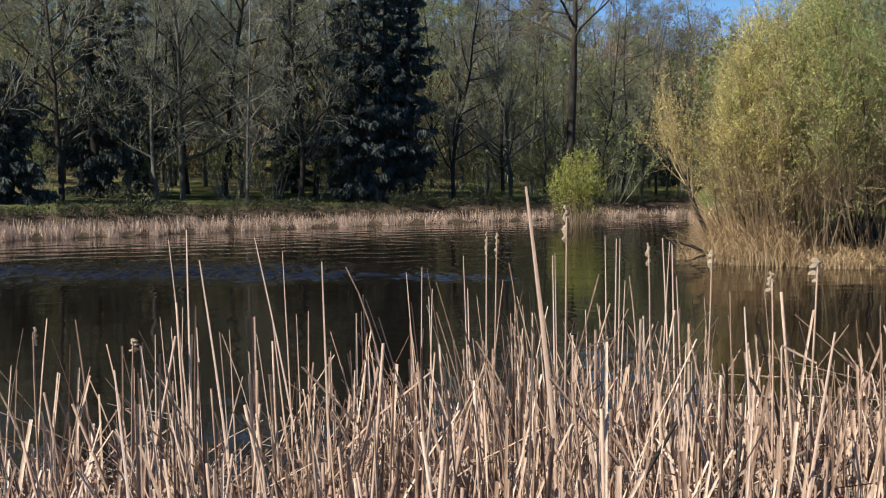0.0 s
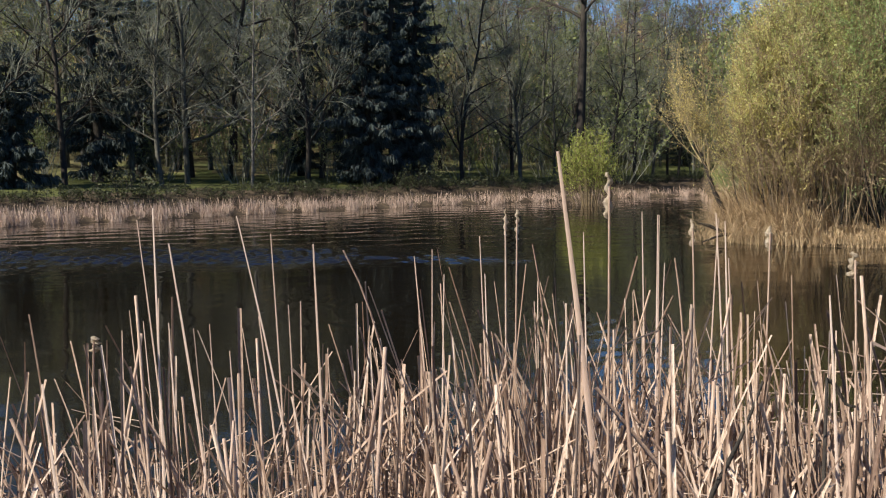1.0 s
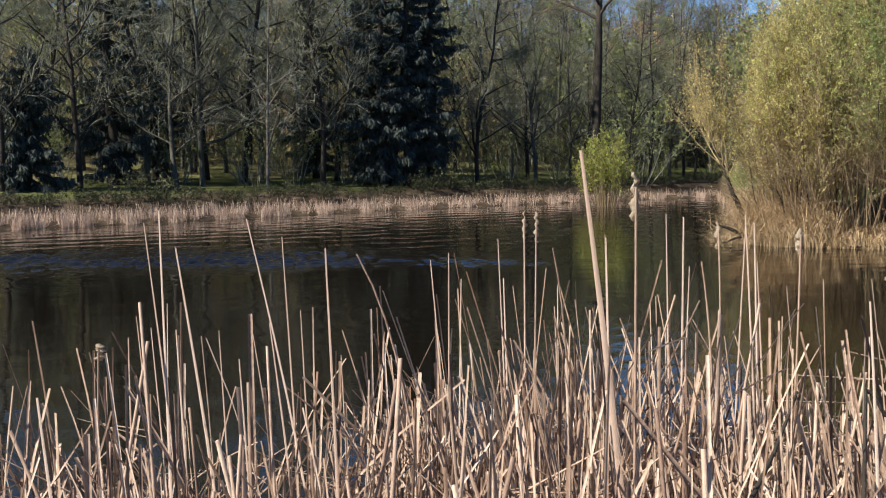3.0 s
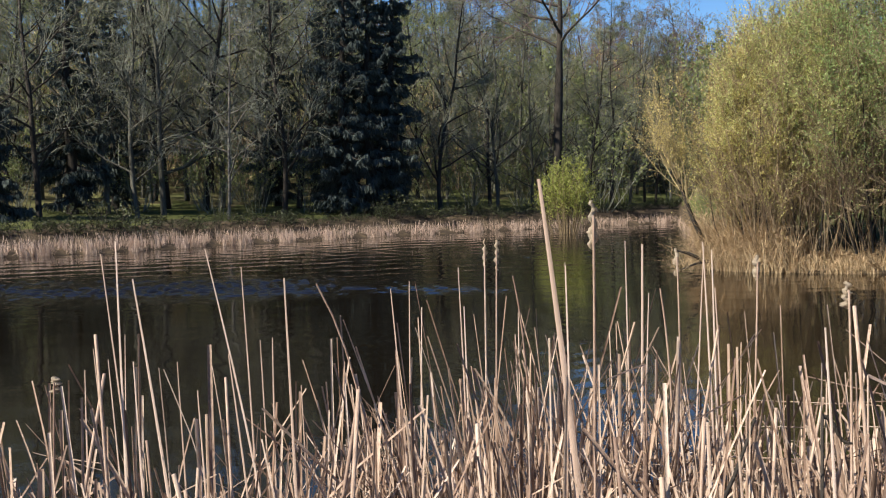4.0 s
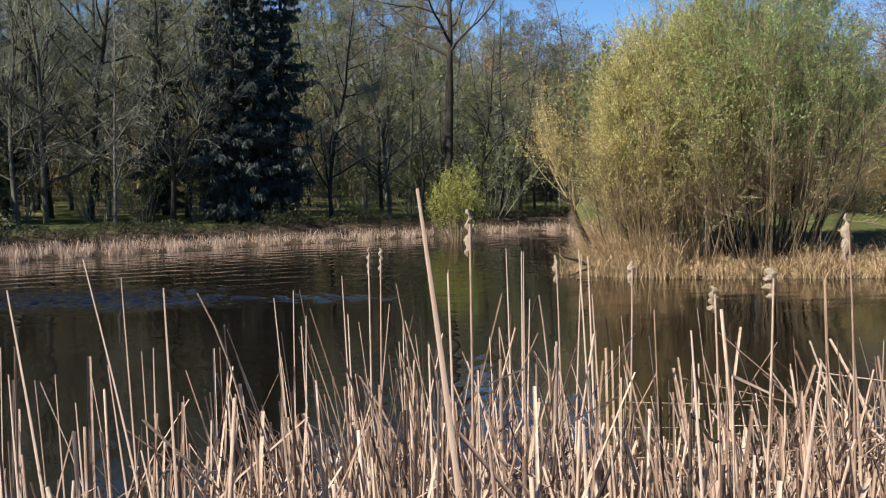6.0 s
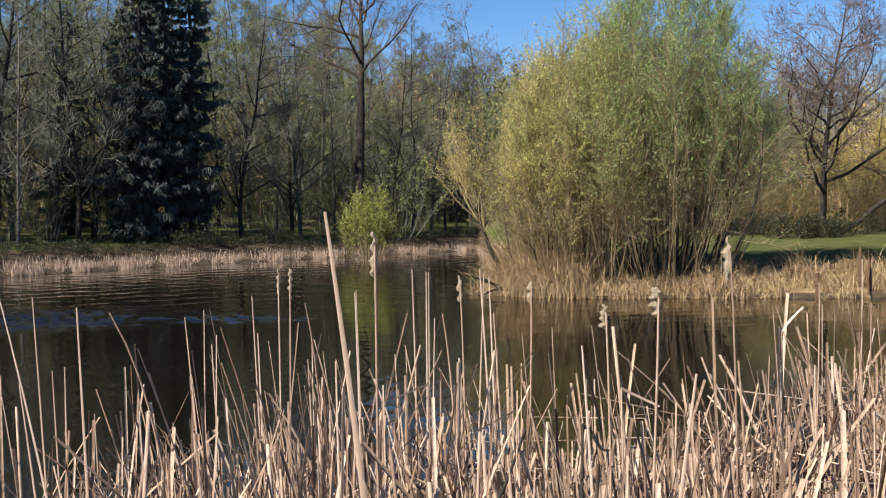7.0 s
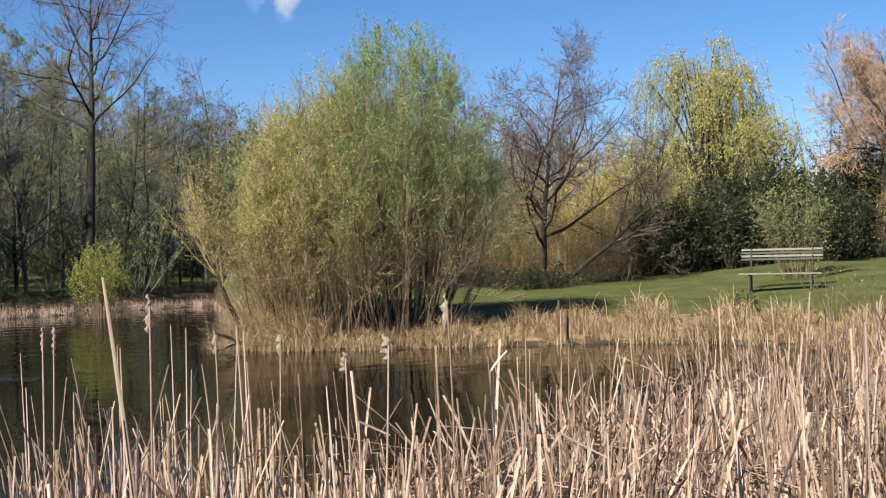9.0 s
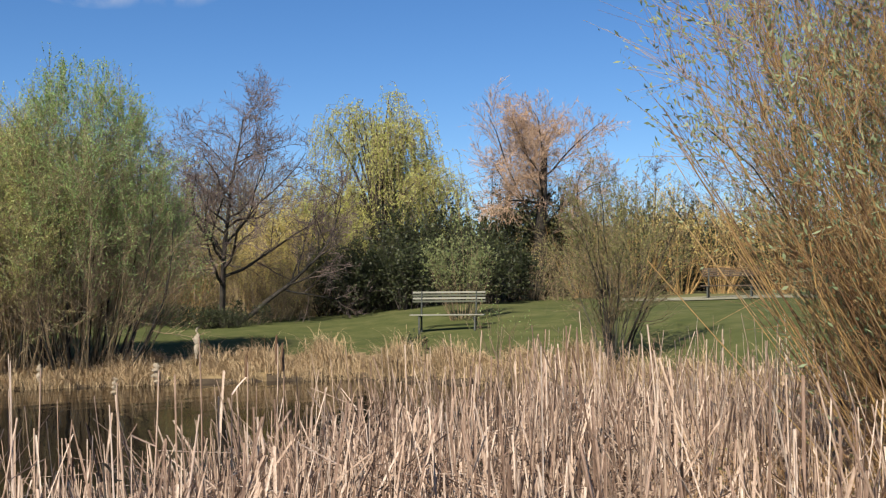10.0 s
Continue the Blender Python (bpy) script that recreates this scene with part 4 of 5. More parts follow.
def weeping_willow(x, y, height, spread, r, label):
    root = tagged(new("weeping_willow"), label, "tree")
    root.location = (x, y, gz(x, y) - 0.05)
    wood, tips = Quads(), []
    spec = dict(SPREAD, n=[12, 10], segs=[6, 7], ratio=[0.62, 0.45])
    boughs = []
    grow(r, (wood, wood, boughs), tips, np.zeros(3), np.array([0.05, 0, 1.0]), height * 0.5, 0.26, 0, spec)
    for q in boughs:
        part("bough", q, BARK_DARK, root)
    # limbs that carry the dome from which the strands hang
    heads = []
    for i in range(64):
        # lobes of the crown: sideways shift, height, half-width, as shares of the whole
        u, z, wide = ((0.0, 0.95, 0.36), (-0.22, 0.88, 0.36), (0.3, 0.85, 0.4), (-0.55, 0.62, 0.34), (0.5, 0.68, 0.42), (-0.85, 0.5, 0.3), (0.05, 0.66, 0.6), (-0.3, 0.46, 0.45))[i % 8]
        ph, rho = r.uniform(0, 2 * np.pi), math.sqrt(r.random())
        across = u + wide * rho * math.cos(ph)
        away = wide * 1.2 * rho * math.sin(ph)
        end = np.array([(across * 0.8 + away * 0.6) * spread, (away * 0.8 - across * 0.6) * spread, height * (z - 0.1 * rho ** 2) * r.uniform(0.9, 1.0)])
        t = np.linspace(0, 1, 7)[:, None]
        pts = np.array([0, 0, height * 0.3]) * (1 - t) ** 2 + 2 * np.array([end[0] * 0.4, end[1] * 0.4, end[2] * 0.85]) * t * (1 - t) + end * t ** 2
        limb = Quads()
        limb.tube(pts, 0.06 * (1 - t[:, 0]) + 0.006, 5)
        part("limb", limb, BARK_DARK, root)
        heads += [pts[k] + (pts[k + 1] - pts[k]) * r.random() for k in (2, 3, 4, 4, 5, 5, 5, 5)]
    part("trunk", wood, BARK_DARK, root)
    strands, crown = Quads(), Quads()
    for q in heads:
        for k in range(4):
            start = q + r.normal(0, 0.25, 3)
            drop = min(start[2] - 1.0, 0.35 + r.gamma(1.6, 0.55))
            if drop < 0.3:
                continue
            t = np.linspace(0, 1, 6)[:, None]
            o = unit(np.array([start[0], start[1], 0.0]) + 1e-3) * r.uniform(0.2, 0.7)
            pts = start + o * np.sqrt(t) + np.array([0, 0, 0.4]) * np.sin(t * 3.1) * (1 - t) - np.array([0, 0, drop]) * t ** 1.4 + r.normal(0, 0.04, (6, 3)) * t
            strands.tube(pts, np.full(6, 0.006), 3)
            m = int(drop * 16) + 4
            u = r.uniform(0, 5, m)
            j = np.minimum(u.astype(int), 4)
            at = pts[j] + (pts[j + 1] - pts[j]) * (u - j)[:, None] + r.normal(0, 0.04, (m, 3))
            ln = r.uniform(0.07, 0.12, m)
            crown.leaves(at, unit(r.normal(0, 0.6, (m, 3)) + [0, 0, -0.8]), ln, ln * 0.4, r)
    tagged(part("crown", strands, TWIG_OLIVE, root), kind="stuff")
    tagged(part("foliage", crown, LEAF_WEEP, root), kind="stuff")
    return root


weeping_willow(*polar(36.5, 43), 9.3, 3.6, rng, "tall weeping willow with hanging yellow-green strands")
weeping_willow(*polar(18.0, 42), 8.3, 1.0, rng, "pale weeping tree rising behind the willow clumps")
tree("orange_willow", "old dark-trunked willow with orange and pink bare twigs", *polar(44.7, 46), 6.4, 0.36, dict(SPREAD, n=[15, 16, 13], start=[0.36, 0.15, 0.1], ratio=[0.98, 0.42, 0.42], angle=[54, 46, 44], up=[0.0, 0.06, 0.03], taper=[0.3, 0.12, 0.3], slim=0.014), np.random.default_rng(8), BARK_DARK, TWIG_ORANGE, lean=(0.08, 0), twig_r=0.0075, shoots=6, limbs=True)

dark = []
for az, r, s in [(34.0, 41, 0.9), (35.4, 39, 0.75), (37.4, 40, 1.15), (39.2, 40, 1.3), (41.0, 42, 1.0), (43.2, 43, 0.85), (38.2, 38, 0.7), (42.2, 40, 0.7)]:
    dark.append(fan_shrub("thicket", "dark ivy-grown thicket at the back of the lawn", *polar(az, r), 34, 1.5 * s, 3.4 * s, rng, BARK_DARK, LEAF_DARK, base=0.5, stem=0.025, twigs=20, twig_len=0.8, leaves=15, leaf_len=0.075, leaf_w=0.7, group="thicket behind the lawn", low=0.05, tangle=1.1, twig_mat=BARK_DARK, bare=0.5))
for i, (az, r, k) in enumerate([(33.2, 47, 1.2), (35.0, 46, 1.3), (36.6, 47, 1.2), (38.6, 46, 1.35), (40.2, 46, 1.3), (41.8, 46, 1.3), (43.2, 47, 1.3), (44.6, 48, 1.35), (46.2, 48, 1.3), (47.8, 48, 1.2), (49.6, 49, 1.1), (51.5, 49, 1.1), (53.5, 50, 1.1), (56, 50, 1.1)]):
    spin(dark[i % 4], *polar(az, r), k)
for az, r, s, m in [(24.6, 40, 1.1, LEAF_GOLD), (27.0, 42, 1.2, LEAF_UNDER), (29.5, 42, 1.2, LEAF_GOLD), (31.6, 44, 1.1, LEAF_GOLD), (26.0, 38, 0.8, LEAF_UNDER), (47.0, 46, 1.5, LEAF_UNDER), (49.8, 46, 1.6, LEAF_GOLD), (52.0, 47, 1.6, LEAF_GOLD), (54.0, 46, 1.45, LEAF_GOLD), (57.0, 45, 1.6, LEAF_GOLD), (43.4, 50, 1.7, LEAF_UNDER), (48.2, 49, 1.8, LEAF_UNDER)]:
    fan_shrub("budding_bush", "budding golden-brown bush at the back of the lawn", *polar(az, r), 36, 1.6 * s, 3.3 * s, rng, TWIG_TAN, m, base=0.5, stem=0.018, twigs=12, twig_len=0.8, leaves=6, leaf_len=0.08, leaf_w=0.5, group="bushes behind the lawn", low=0.1)
for az, r, h in [(31.4, 42, 5.4), (30.2, 44, 4.6), (32.8, 45, 5.0)]:
    fan_shrub("golden_bush", "tall golden-budded willow bush behind the bare trees", *polar(az, r), 44, 1.4, h, rng, TWIG_YELLOW, LEAF_GOLD, base=0.5, stem=0.014, twigs=24, twig_len=0.8, leaves=13, leaf_len=0.07, leaf_w=0.45, low=0.15, sag=0.4, group="golden bushes behind the lawn", bare=0.3)
for i in range(12):
    spin(brush[i % 2], *polar(24.2 + 0.5 * i + rng.uniform(-0.3, 0.3), rng.uniform(34.5, 36.8)), rng.uniform(0.6, 0.95))
fan_shrub("bench_shrub", "fresh green leafy shrub behind the bench", *polar(40.9, 31.6), 44, 1.2, 3.0, rng, TWIG_OLIVE, LEAF_UNDER, base=0.4, stem=0.012, twigs=16, twig_len=0.55, leaves=7, leaf_len=0.075, leaf_w=0.45)
fan_shrub("sapling_shrub", "thin twiggy shrub in front of the bench", *polar(42.6, 24.5), 12, 0.8, 1.4, rng, TWIG_OLIVE, LEAF_GREEN, base=0.3, stem=0.009, twigs=8, twig_len=0.4, leaves=2, leaf_len=0.05)
willow_clump("lawn_shrub", "open many-stemmed budding shrub on the lawn", *polar(48.9, 21.0), 22, 1.9, 4.0, rng, LEAF_BUD, wood=BARK, twig=TWIG_OLIVE, base=0.25, shape=0.4, branches=11, twigs=11, leaves=7, leaf_len=0.05, suckers=0, group="shrubs on the lawn", full=0.85, stem=0.013, bow=0.2, stocky=0.35, twig_r=0.003, lean=(0.25, 0.0))
for i in range(38):
    az = rng.uniform(15, 66)
    r = rng.uniform(50, 80) if az < 34 else rng.uniform(55, 80)
    spin(thin[i % 3], *polar(az, r), rng.uniform(0.4, 0.58) if az < 34 else rng.uniform(0.25, 0.4))
    spin(hazels[i % 3], *polar(az + rng.uniform(-2, 2), r - 6), rng.uniform(0.9, 1.5) if az < 34 else rng.uniform(0.7, 1.0))
for i in range(24):
    az, r = 21.5 + 1.6 * i + rng.uniform(-0.5, 0.5), rng.uniform(56, 66)
    spin(ridge, *polar(az, r), (1.6 + r * math.tan(radians(rng.uniform(5.2, 6.8) if az < 34 else rng.uniform(3.6, 5.2)))) / 12.4)
thickets = [fan_shrub("brown_thicket", "bare brown thicket of thin stems behind the lawn", *polar(az, r), 26, 1.8, 3.4, rng, m, l, base=0.9, stem=0.013, twigs=28, twig_len=0.8, leaves=3, leaf_len=0.06, low=0.03, shape=0.5, group="brown thicket", tangle=1.1, bare=0.5)
            for az, r, m, l in [(24.8, 37.5, TWIG_OLIVE, LEAF_UNDER), (30.8, 39, TWIG_SHADE, LEAF_GOLD)]]
for i, (az, r, k) in enumerate([(23.0, 38, 1.0), (26.4, 39, 0.9), (28.0, 40, 1.1), (29.6, 38.5, 0.8), (32.2, 40, 1.0), (33.4, 42, 1.2), (27.0, 43, 1.3), (30.0, 44, 1.4), (24.5, 43, 1.3), (21, 40, 1.2), (25.6, 50, 1.8), (28.4, 52, 2.0), (31.5, 51, 1.8), (22.5, 52, 2.0), (33.8, 53, 1.7), (44.2, 44, 0.9), (46.0, 43, 0.8), (48, 44, 0.9), (24, 47, 1.8), (27, 48, 2.0), (29.8, 47, 1.9), (32.6, 48, 1.7), (20, 50, 2.0), (35.6, 50, 1.6), (25.2, 45, 1.9), (26.8, 46, 2.0), (28.6, 45, 1.9), (30.6, 47, 1.9), (33.0, 46, 1.6), (34.6, 48, 1.6), (7.0, 74, 2.7), (8.8, 76, 2.9), (10.4, 78, 2.8), (11.8, 76, 2.6), (13.4, 78, 2.8), (15, 76, 2.7), (16.6, 74, 2.6), (18.4, 70, 2.4), (4.6, 76, 3.0), (2.0, 78, 3.2), (-0.5, 78, 3.2), (-8, 76, 3.3), (-12, 76, 3.3), (-16, 74, 3.3), (-20, 74, 3.3), (-24, 72, 3.2), (-28, 68, 3.2), (-26, 62, 3.2), (-22, 64, 3.2), (-18.6, 62, 3.2), (-14, 62, 3.2), (-9.6, 62, 3.1), (-6, 64, 3.0), (1.0, 66, 2.6), (5.6, 66, 2.4)]):
    spin(thickets[i % 2], *polar(az, r), k)

for i in range(34):
    az, r = 43.5 + 0.62 * i + rng.uniform(-0.4, 0.4), rng.uniform(50, 62)
    up = (EYE + r * math.tan(radians(np.interp(az, [43, 50, 64], [4.6, 3.9, 4.4]))) - gz(*polar(az, r))) * rng.uniform(0.85, 1.1)
    spin((hazels[i % 3], thickets[0], thickets[1], dark[2])[i % 4], *polar(az, r), 1.2, up / 3.4)

# ---- the willow on the near bank ----
willow_clump("bank_willow", "large overhanging willow with tan stems and small blue-green leaves", *polar(75.5, 5.9), 165, 2.1, 5.2, rng, LEAF_BANK, wood=TWIG_TAN, twig=TWIG_BANK, base=0.55, shape=0.4, branches=11, twigs=11, leaves=8, leaf_len=0.042, leaf_w=0.3, stem=0.0095, suckers=520, group="willow on the near bank", full=0.6, low=0.2, branch_len=0.2, stocky=0.12, twig_r=0.002, spread=0.38, bow=0.38, sucker_lean=0.5)

willow_clump("bank_brush_willow", "low tangle of tan willow shoots among the reeds", *polar(66.0, 5.3), 46, 1.15, 1.7, rng, LEAF_BUD, wood=TWIG_TAN, twig=TWIG_BANK, base=0.7, shape=0.35, branches=8, twigs=8, leaves=1, leaf_len=0.03, stem=0.006, suckers=220, group="willow on the near bank", full=0.4, low=0.1, twig_r=0.002, spread=0.6, stocky=0.05)

# ---- dry reeds ----
def stalk_lines(r, base, z0, height, lean, kink, k=5):
    n = len(base)
    ph = 2.6 * np.sin(base[:, 0] * 1.7 + 0.6) + 2.4 * np.cos(base[:, 1] * 1.3 + base[:, 0] * 0.7) + r.normal(0, 1.1, n)
    way = np.stack([np.cos(ph), np.sin(ph), np.zeros(n)], -1)
    t = np.linspace(0, 1, k)
    c = np.zeros((n, k, 3))
    c[:, :, 0], c[:, :, 1], c[:, :, 2] = base[:, :1], base[:, 1:2], np.asarray(z0).reshape(-1, 1)
    c += way[:, None] * (height[:, None] * lean[:, None] * (0.6 * t + 0.4 * t ** 2))[..., None]
    c[:, :, 2] += height[:, None] * t * np.sqrt(np.maximum(1 - lean[:, None] ** 2 * 0.8, 0.1))
    bent = np.nonzero(kink)[0]
    fall = unit(way[bent] + r.normal(0, 0.6, (len(bent), 3)) * [1, 1, 0] + np.array([0, 0, -1.0]) * r.uniform(-0.3, 1.6, (len(bent), 1)))
    at = k - 2 if k < 5 else 3
    step = height[bent] * r.uniform(0.12, 0.4, len(bent))
    for j in range(at, k):
        c[bent, j] = c[bent, j - 1] + fall * step[:, None]
    side = np.stack([-np.sin(ph + r.normal(0, 0.9, n)), np.cos(ph), np.zeros(n)], -1)
    return c, unit(side)


def reed_stuff(name, label, r, base, z0, height, width, material, lean_max=0.25, kinks=0.25, k=5):
    n = len(base)
    lean = np.abs(r.normal(0, lean_max, n)).clip(0, 0.95)
    c, side = stalk_lines(r, base, z0, height, lean, r.random(n) < kinks, k)
    w = width[:, None] * np.linspace(1.0, 0.72, k)
    q = Quads()
    q.blades(c, w, side)
    return tagged(part(name, q, material), label, "reeds", kind="stuff")


def outer(az):
    """How far out from the near bank the reeds stand."""
    return np.interp(az, [-60, -25, -14, -8, 0, 12, 20, 26, 32, 40, 60, 80], [4.5, 4.7, 5.0, 4.6, 5.4, 5.6, 5.4, 6.0, 8.5, 11.5, 12.0, 5.0])


def belt(r, n, inner=1.9, reach=1.0, clumps=0):
    az = r.uniform(-48, 78, n)
    rr = np.sqrt(r.random(n) * ((outer(az) * reach) ** 2 - inner ** 2) + inner ** 2)
    p = np.stack([np.sin(np.radians(az)) * rr, np.cos(np.radians(az)) * rr], -1)
    if clumps:
        p = p[:clumps][r.integers(0, clumps, n)] + r.normal(0, 0.10, (n, 2)) * r.uniform(0.3, 1.6, (n, 1))
        d = np.hypot(p[:, 0], p[:, 1])
        p *= (np.maximum(d, inner) / d)[:, None]
    return p


def clumpy(base):
    """Slow swells in the height of the bed."""
    x, y = base[:, 0], base[:, 1]
    az = np.degrees(np.arctan2(x, y))
    return 0.95 + 0.12 * np.sin(x * 2.3 + 1) + 0.10 * np.sin(y * 3.1 + x * 1.1) + np.interp(az, [-20, -8, 3, 20, 34, 46], [-0.24, -0.14, 0.06, 0.08, 0.12, 0.5])


base = belt(rng, 12500, clumps=1000)
tall = rng.random(len(base)) < np.where(base[:, 0] > base[:, 1] * 0.45, 0.05, 0.09)
h = np.where(tall, rng.normal(1.18, 0.16, len(base)), rng.normal(0.75, 0.17, len(base))).clip(0.3, 1.6) * clumpy(base)
h = np.minimum(h, np.interp(np.degrees(np.arctan2(base[:, 0], base[:, 1])), [34, 46], [1.4, 1.62]) + 0.1 * np.sin(base[:, 0] * 5))
reed_stuff("reed_bed", "dense bed of broken dry tan reeds in the shallows", rng, base, np.full(len(base), -0.15), h + 0.1, np.where(tall, rng.uniform(0.005, 0.011, len(base)), (0.0115 * np.exp(rng.normal(0, 0.42, len(base)))).clip(0.004, 0.026)), STRAW, 0.25, 0.36)
base = belt(rng, 11000)
reed_stuff("reed_litter", "tangle of fallen and snapped reed leaves", rng, base, rng.uniform(-0.02, 0.6, len(base)), rng.uniform(0.2, 0.7, len(base)), (0.011 * np.exp(rng.normal(0, 0.4, len(base)))).clip(0.004, 0.024), STRAW, 0.7, 0.5, 4)


base = belt(rng, 8600, inner=2.2)
base = base[np.degrees(np.arctan2(base[:, 0], base[:, 1])) > 15][:3400]
reed_stuff("bent_reeds", "mat of broad bent and broken reed leaves", rng, base, rng.uniform(-0.1, 0.4, len(base)), rng.uniform(0.45, 1.1, len(base)) * np.interp(np.degrees(np.arctan2(base[:, 0], base[:, 1])), [34, 46], [1.0, 1.25]), rng.uniform(0.011, 0.024, len(base)), STRAW, 0.5, 0.85)


def single_stalks():
    """Round cut stalks, a handful of shapes, each stalk an object of its own."""
    shapes = []
    for i in range(14):
        q = Quads()
        t = np.linspace(0, 1, 6)[:, None]
        bend = rng.normal(0, 0.09, 2)
        pts = np.concatenate([bend * t ** 1.7, t], 1)
        q.tube(pts, np.linspace(1.0, 0.7, 6) * rng.uniform(0.006, 0.009), 6, cap=True)
        shapes.append(q.mesh("reed_stalk", STRAW_ONE))
    for i, (x, y) in enumerate(belt(rng, 260, 2.4, 0.8)):
        ob = new("reed_stalk", shapes[i % 14])
        h = rng.gamma(22, 0.045)
        ob.matrix_world = pose(x, y, -0.1, rng.normal(0, 6), rng.normal(0, 6), rng.uniform(0, 360)) @ Matrix.Diagonal((1, 1, min(h, 1.5), 1))
        tagged(ob, "dry tan reed stalk standing in the shallows", "reed", "reed stalks in the shallows")


single_stalks()


def fluffy_head(q, length, rad, r, ragged):
    """A burst seed head: a lumpy spindle."""
    k, s = 26, 9
    t = np.linspace(0, 1, k)
    body = np.sin(np.pi * (0.04 + 0.92 * t)) ** 0.35 * rad
    body *= (1 + ragged * np.convolve(r.normal(0, 0.75, k + 3), np.ones(4) / 4, "valid")).clip(0.35, 1.7)
    ang = np.arange(s) * 2 * np.pi / s
    lumps = r.normal(0, 1.0, (k + 4, s))
    lumps = sum(lumps[j:j + k] for j in range(5)) / 2.2
    lumps = (lumps + np.roll(lumps, 1, 1)) * 0.7
    rr = body[:, None] * (1 + ragged * (0.34 * lumps + r.normal(0, 0.12, (k, s)))).clip(0.35, 1.9)
    cx = ragged * rad * 0.5 * np.sin(np.arange(k) * r.uniform(0.5, 1.1) + r.uniform(0, 6))
    v = np.stack([cx[:, None] + rr * np.cos(ang), rr * np.sin(ang), np.repeat((t * length)[:, None], s, 1)], -1)
    i, j = np.meshgrid(np.arange(k - 1), np.arange(s), indexing="ij")
    jn = (j + 1) % s
    q.add(v, np.stack([i * s + j, i * s + jn, (i + 1) * s + jn, (i + 1) * s + j], -1))


def cattail(az, el, r, head, rad, lean, material=FLUFF, label="dry cattail stalk with a burst fluffy seed head"):
    """A cattail whose head's top is seen at az, el from the bank, at r metres."""
    x, y = polar(az, r)
    top = EYE + r * math.tan(radians(el))
    root = tagged(new("cattail"), label, "cattail", "cattails in the shallows")
    root.location = (x - lean * top, y, -0.1)
    h = top + 0.1
    t = np.linspace(0, 1, 9)[:, None]
    pts = np.concatenate([lean * h * t ** 1.5, 0.02 * np.sin(t * 5), t * (h - head * 0.3)], 1)
    q = Quads()
    q.tube(pts, np.linspace(0.0065, 0.0035, 9), 5)
    part("stem", q, STRAW_ONE, root)
    q = Quads()
    fluffy_head(q, head, rad * 0.85, rng, 0.75 if material == FLUFF else 0.25)
    ob = part("seed_head", q, material, root)
    ob.location = (lean * h, 0, h - head)
    return root


for az, el, r, head, rad, lean in [(6.7, -1.04, 3.4, 0.13, 0.013, 0.0), (2.58, -2.72, 5.2, 0.13, 0.011, 0.01), (2.03, -2.66, 5.2, 0.12, 0.009, 0.0), (10.81, -3.21, 5.0, 0.11, 0.011, -0.02), (14.19, -3.53, 4.6, 0.09, 0.012, 0.01),
                                   (17.68, -4.63, 3.8, 0.08, 0.012, -0.02), (20.05, -3.85, 3.6, 0.09, 0.015, 0.02), (-17.21, -8.16, 4.2, 0.055, 0.013, 0.03), (-22.29, -7.34, 4.0, 0.07, 0.009, 0.0), (23.52, -1.48, 4.2, 0.15, 0.014, -0.03)]:
    cattail(az, el, r, head, rad, lean)


for az, el, r, head in [(29.6, -2.0, 6.2, 0.2), (30.0, -2.5, 6.3, 0.19), (27.7, -3.2, 6.0, 0.15)]:
    cattail(az, el, r, head, 0.013, 0.0, DARK_HEAD, "dark cattail stalk with a whole brown seed head")


def tall_blade(az, el, r, lean, width, tip=0.35):
    x, y = polar(az, r)
    top = EYE + r * math.tan(radians(el))
    q = Quads()
    t = np.linspace(0, 1, 9)
    c = np.stack([lean * top * t ** 1.4, 0.02 * np.sin(t * 4), t * (top + 0.1)], -1)[None]
    q.blades(c, (width * (1 - (1 - tip) * t ** 2))[None], unit(np.array([[0.9, -0.42, 0]])))
    ob = new("reed_leaf", q.mesh("reed_leaf", STRAW_PALE))
    ob.location = (x - lean * top, y, -0.1)
    tagged(ob, "tall dry upright reed leaf", "reed", "tall reed leaves")


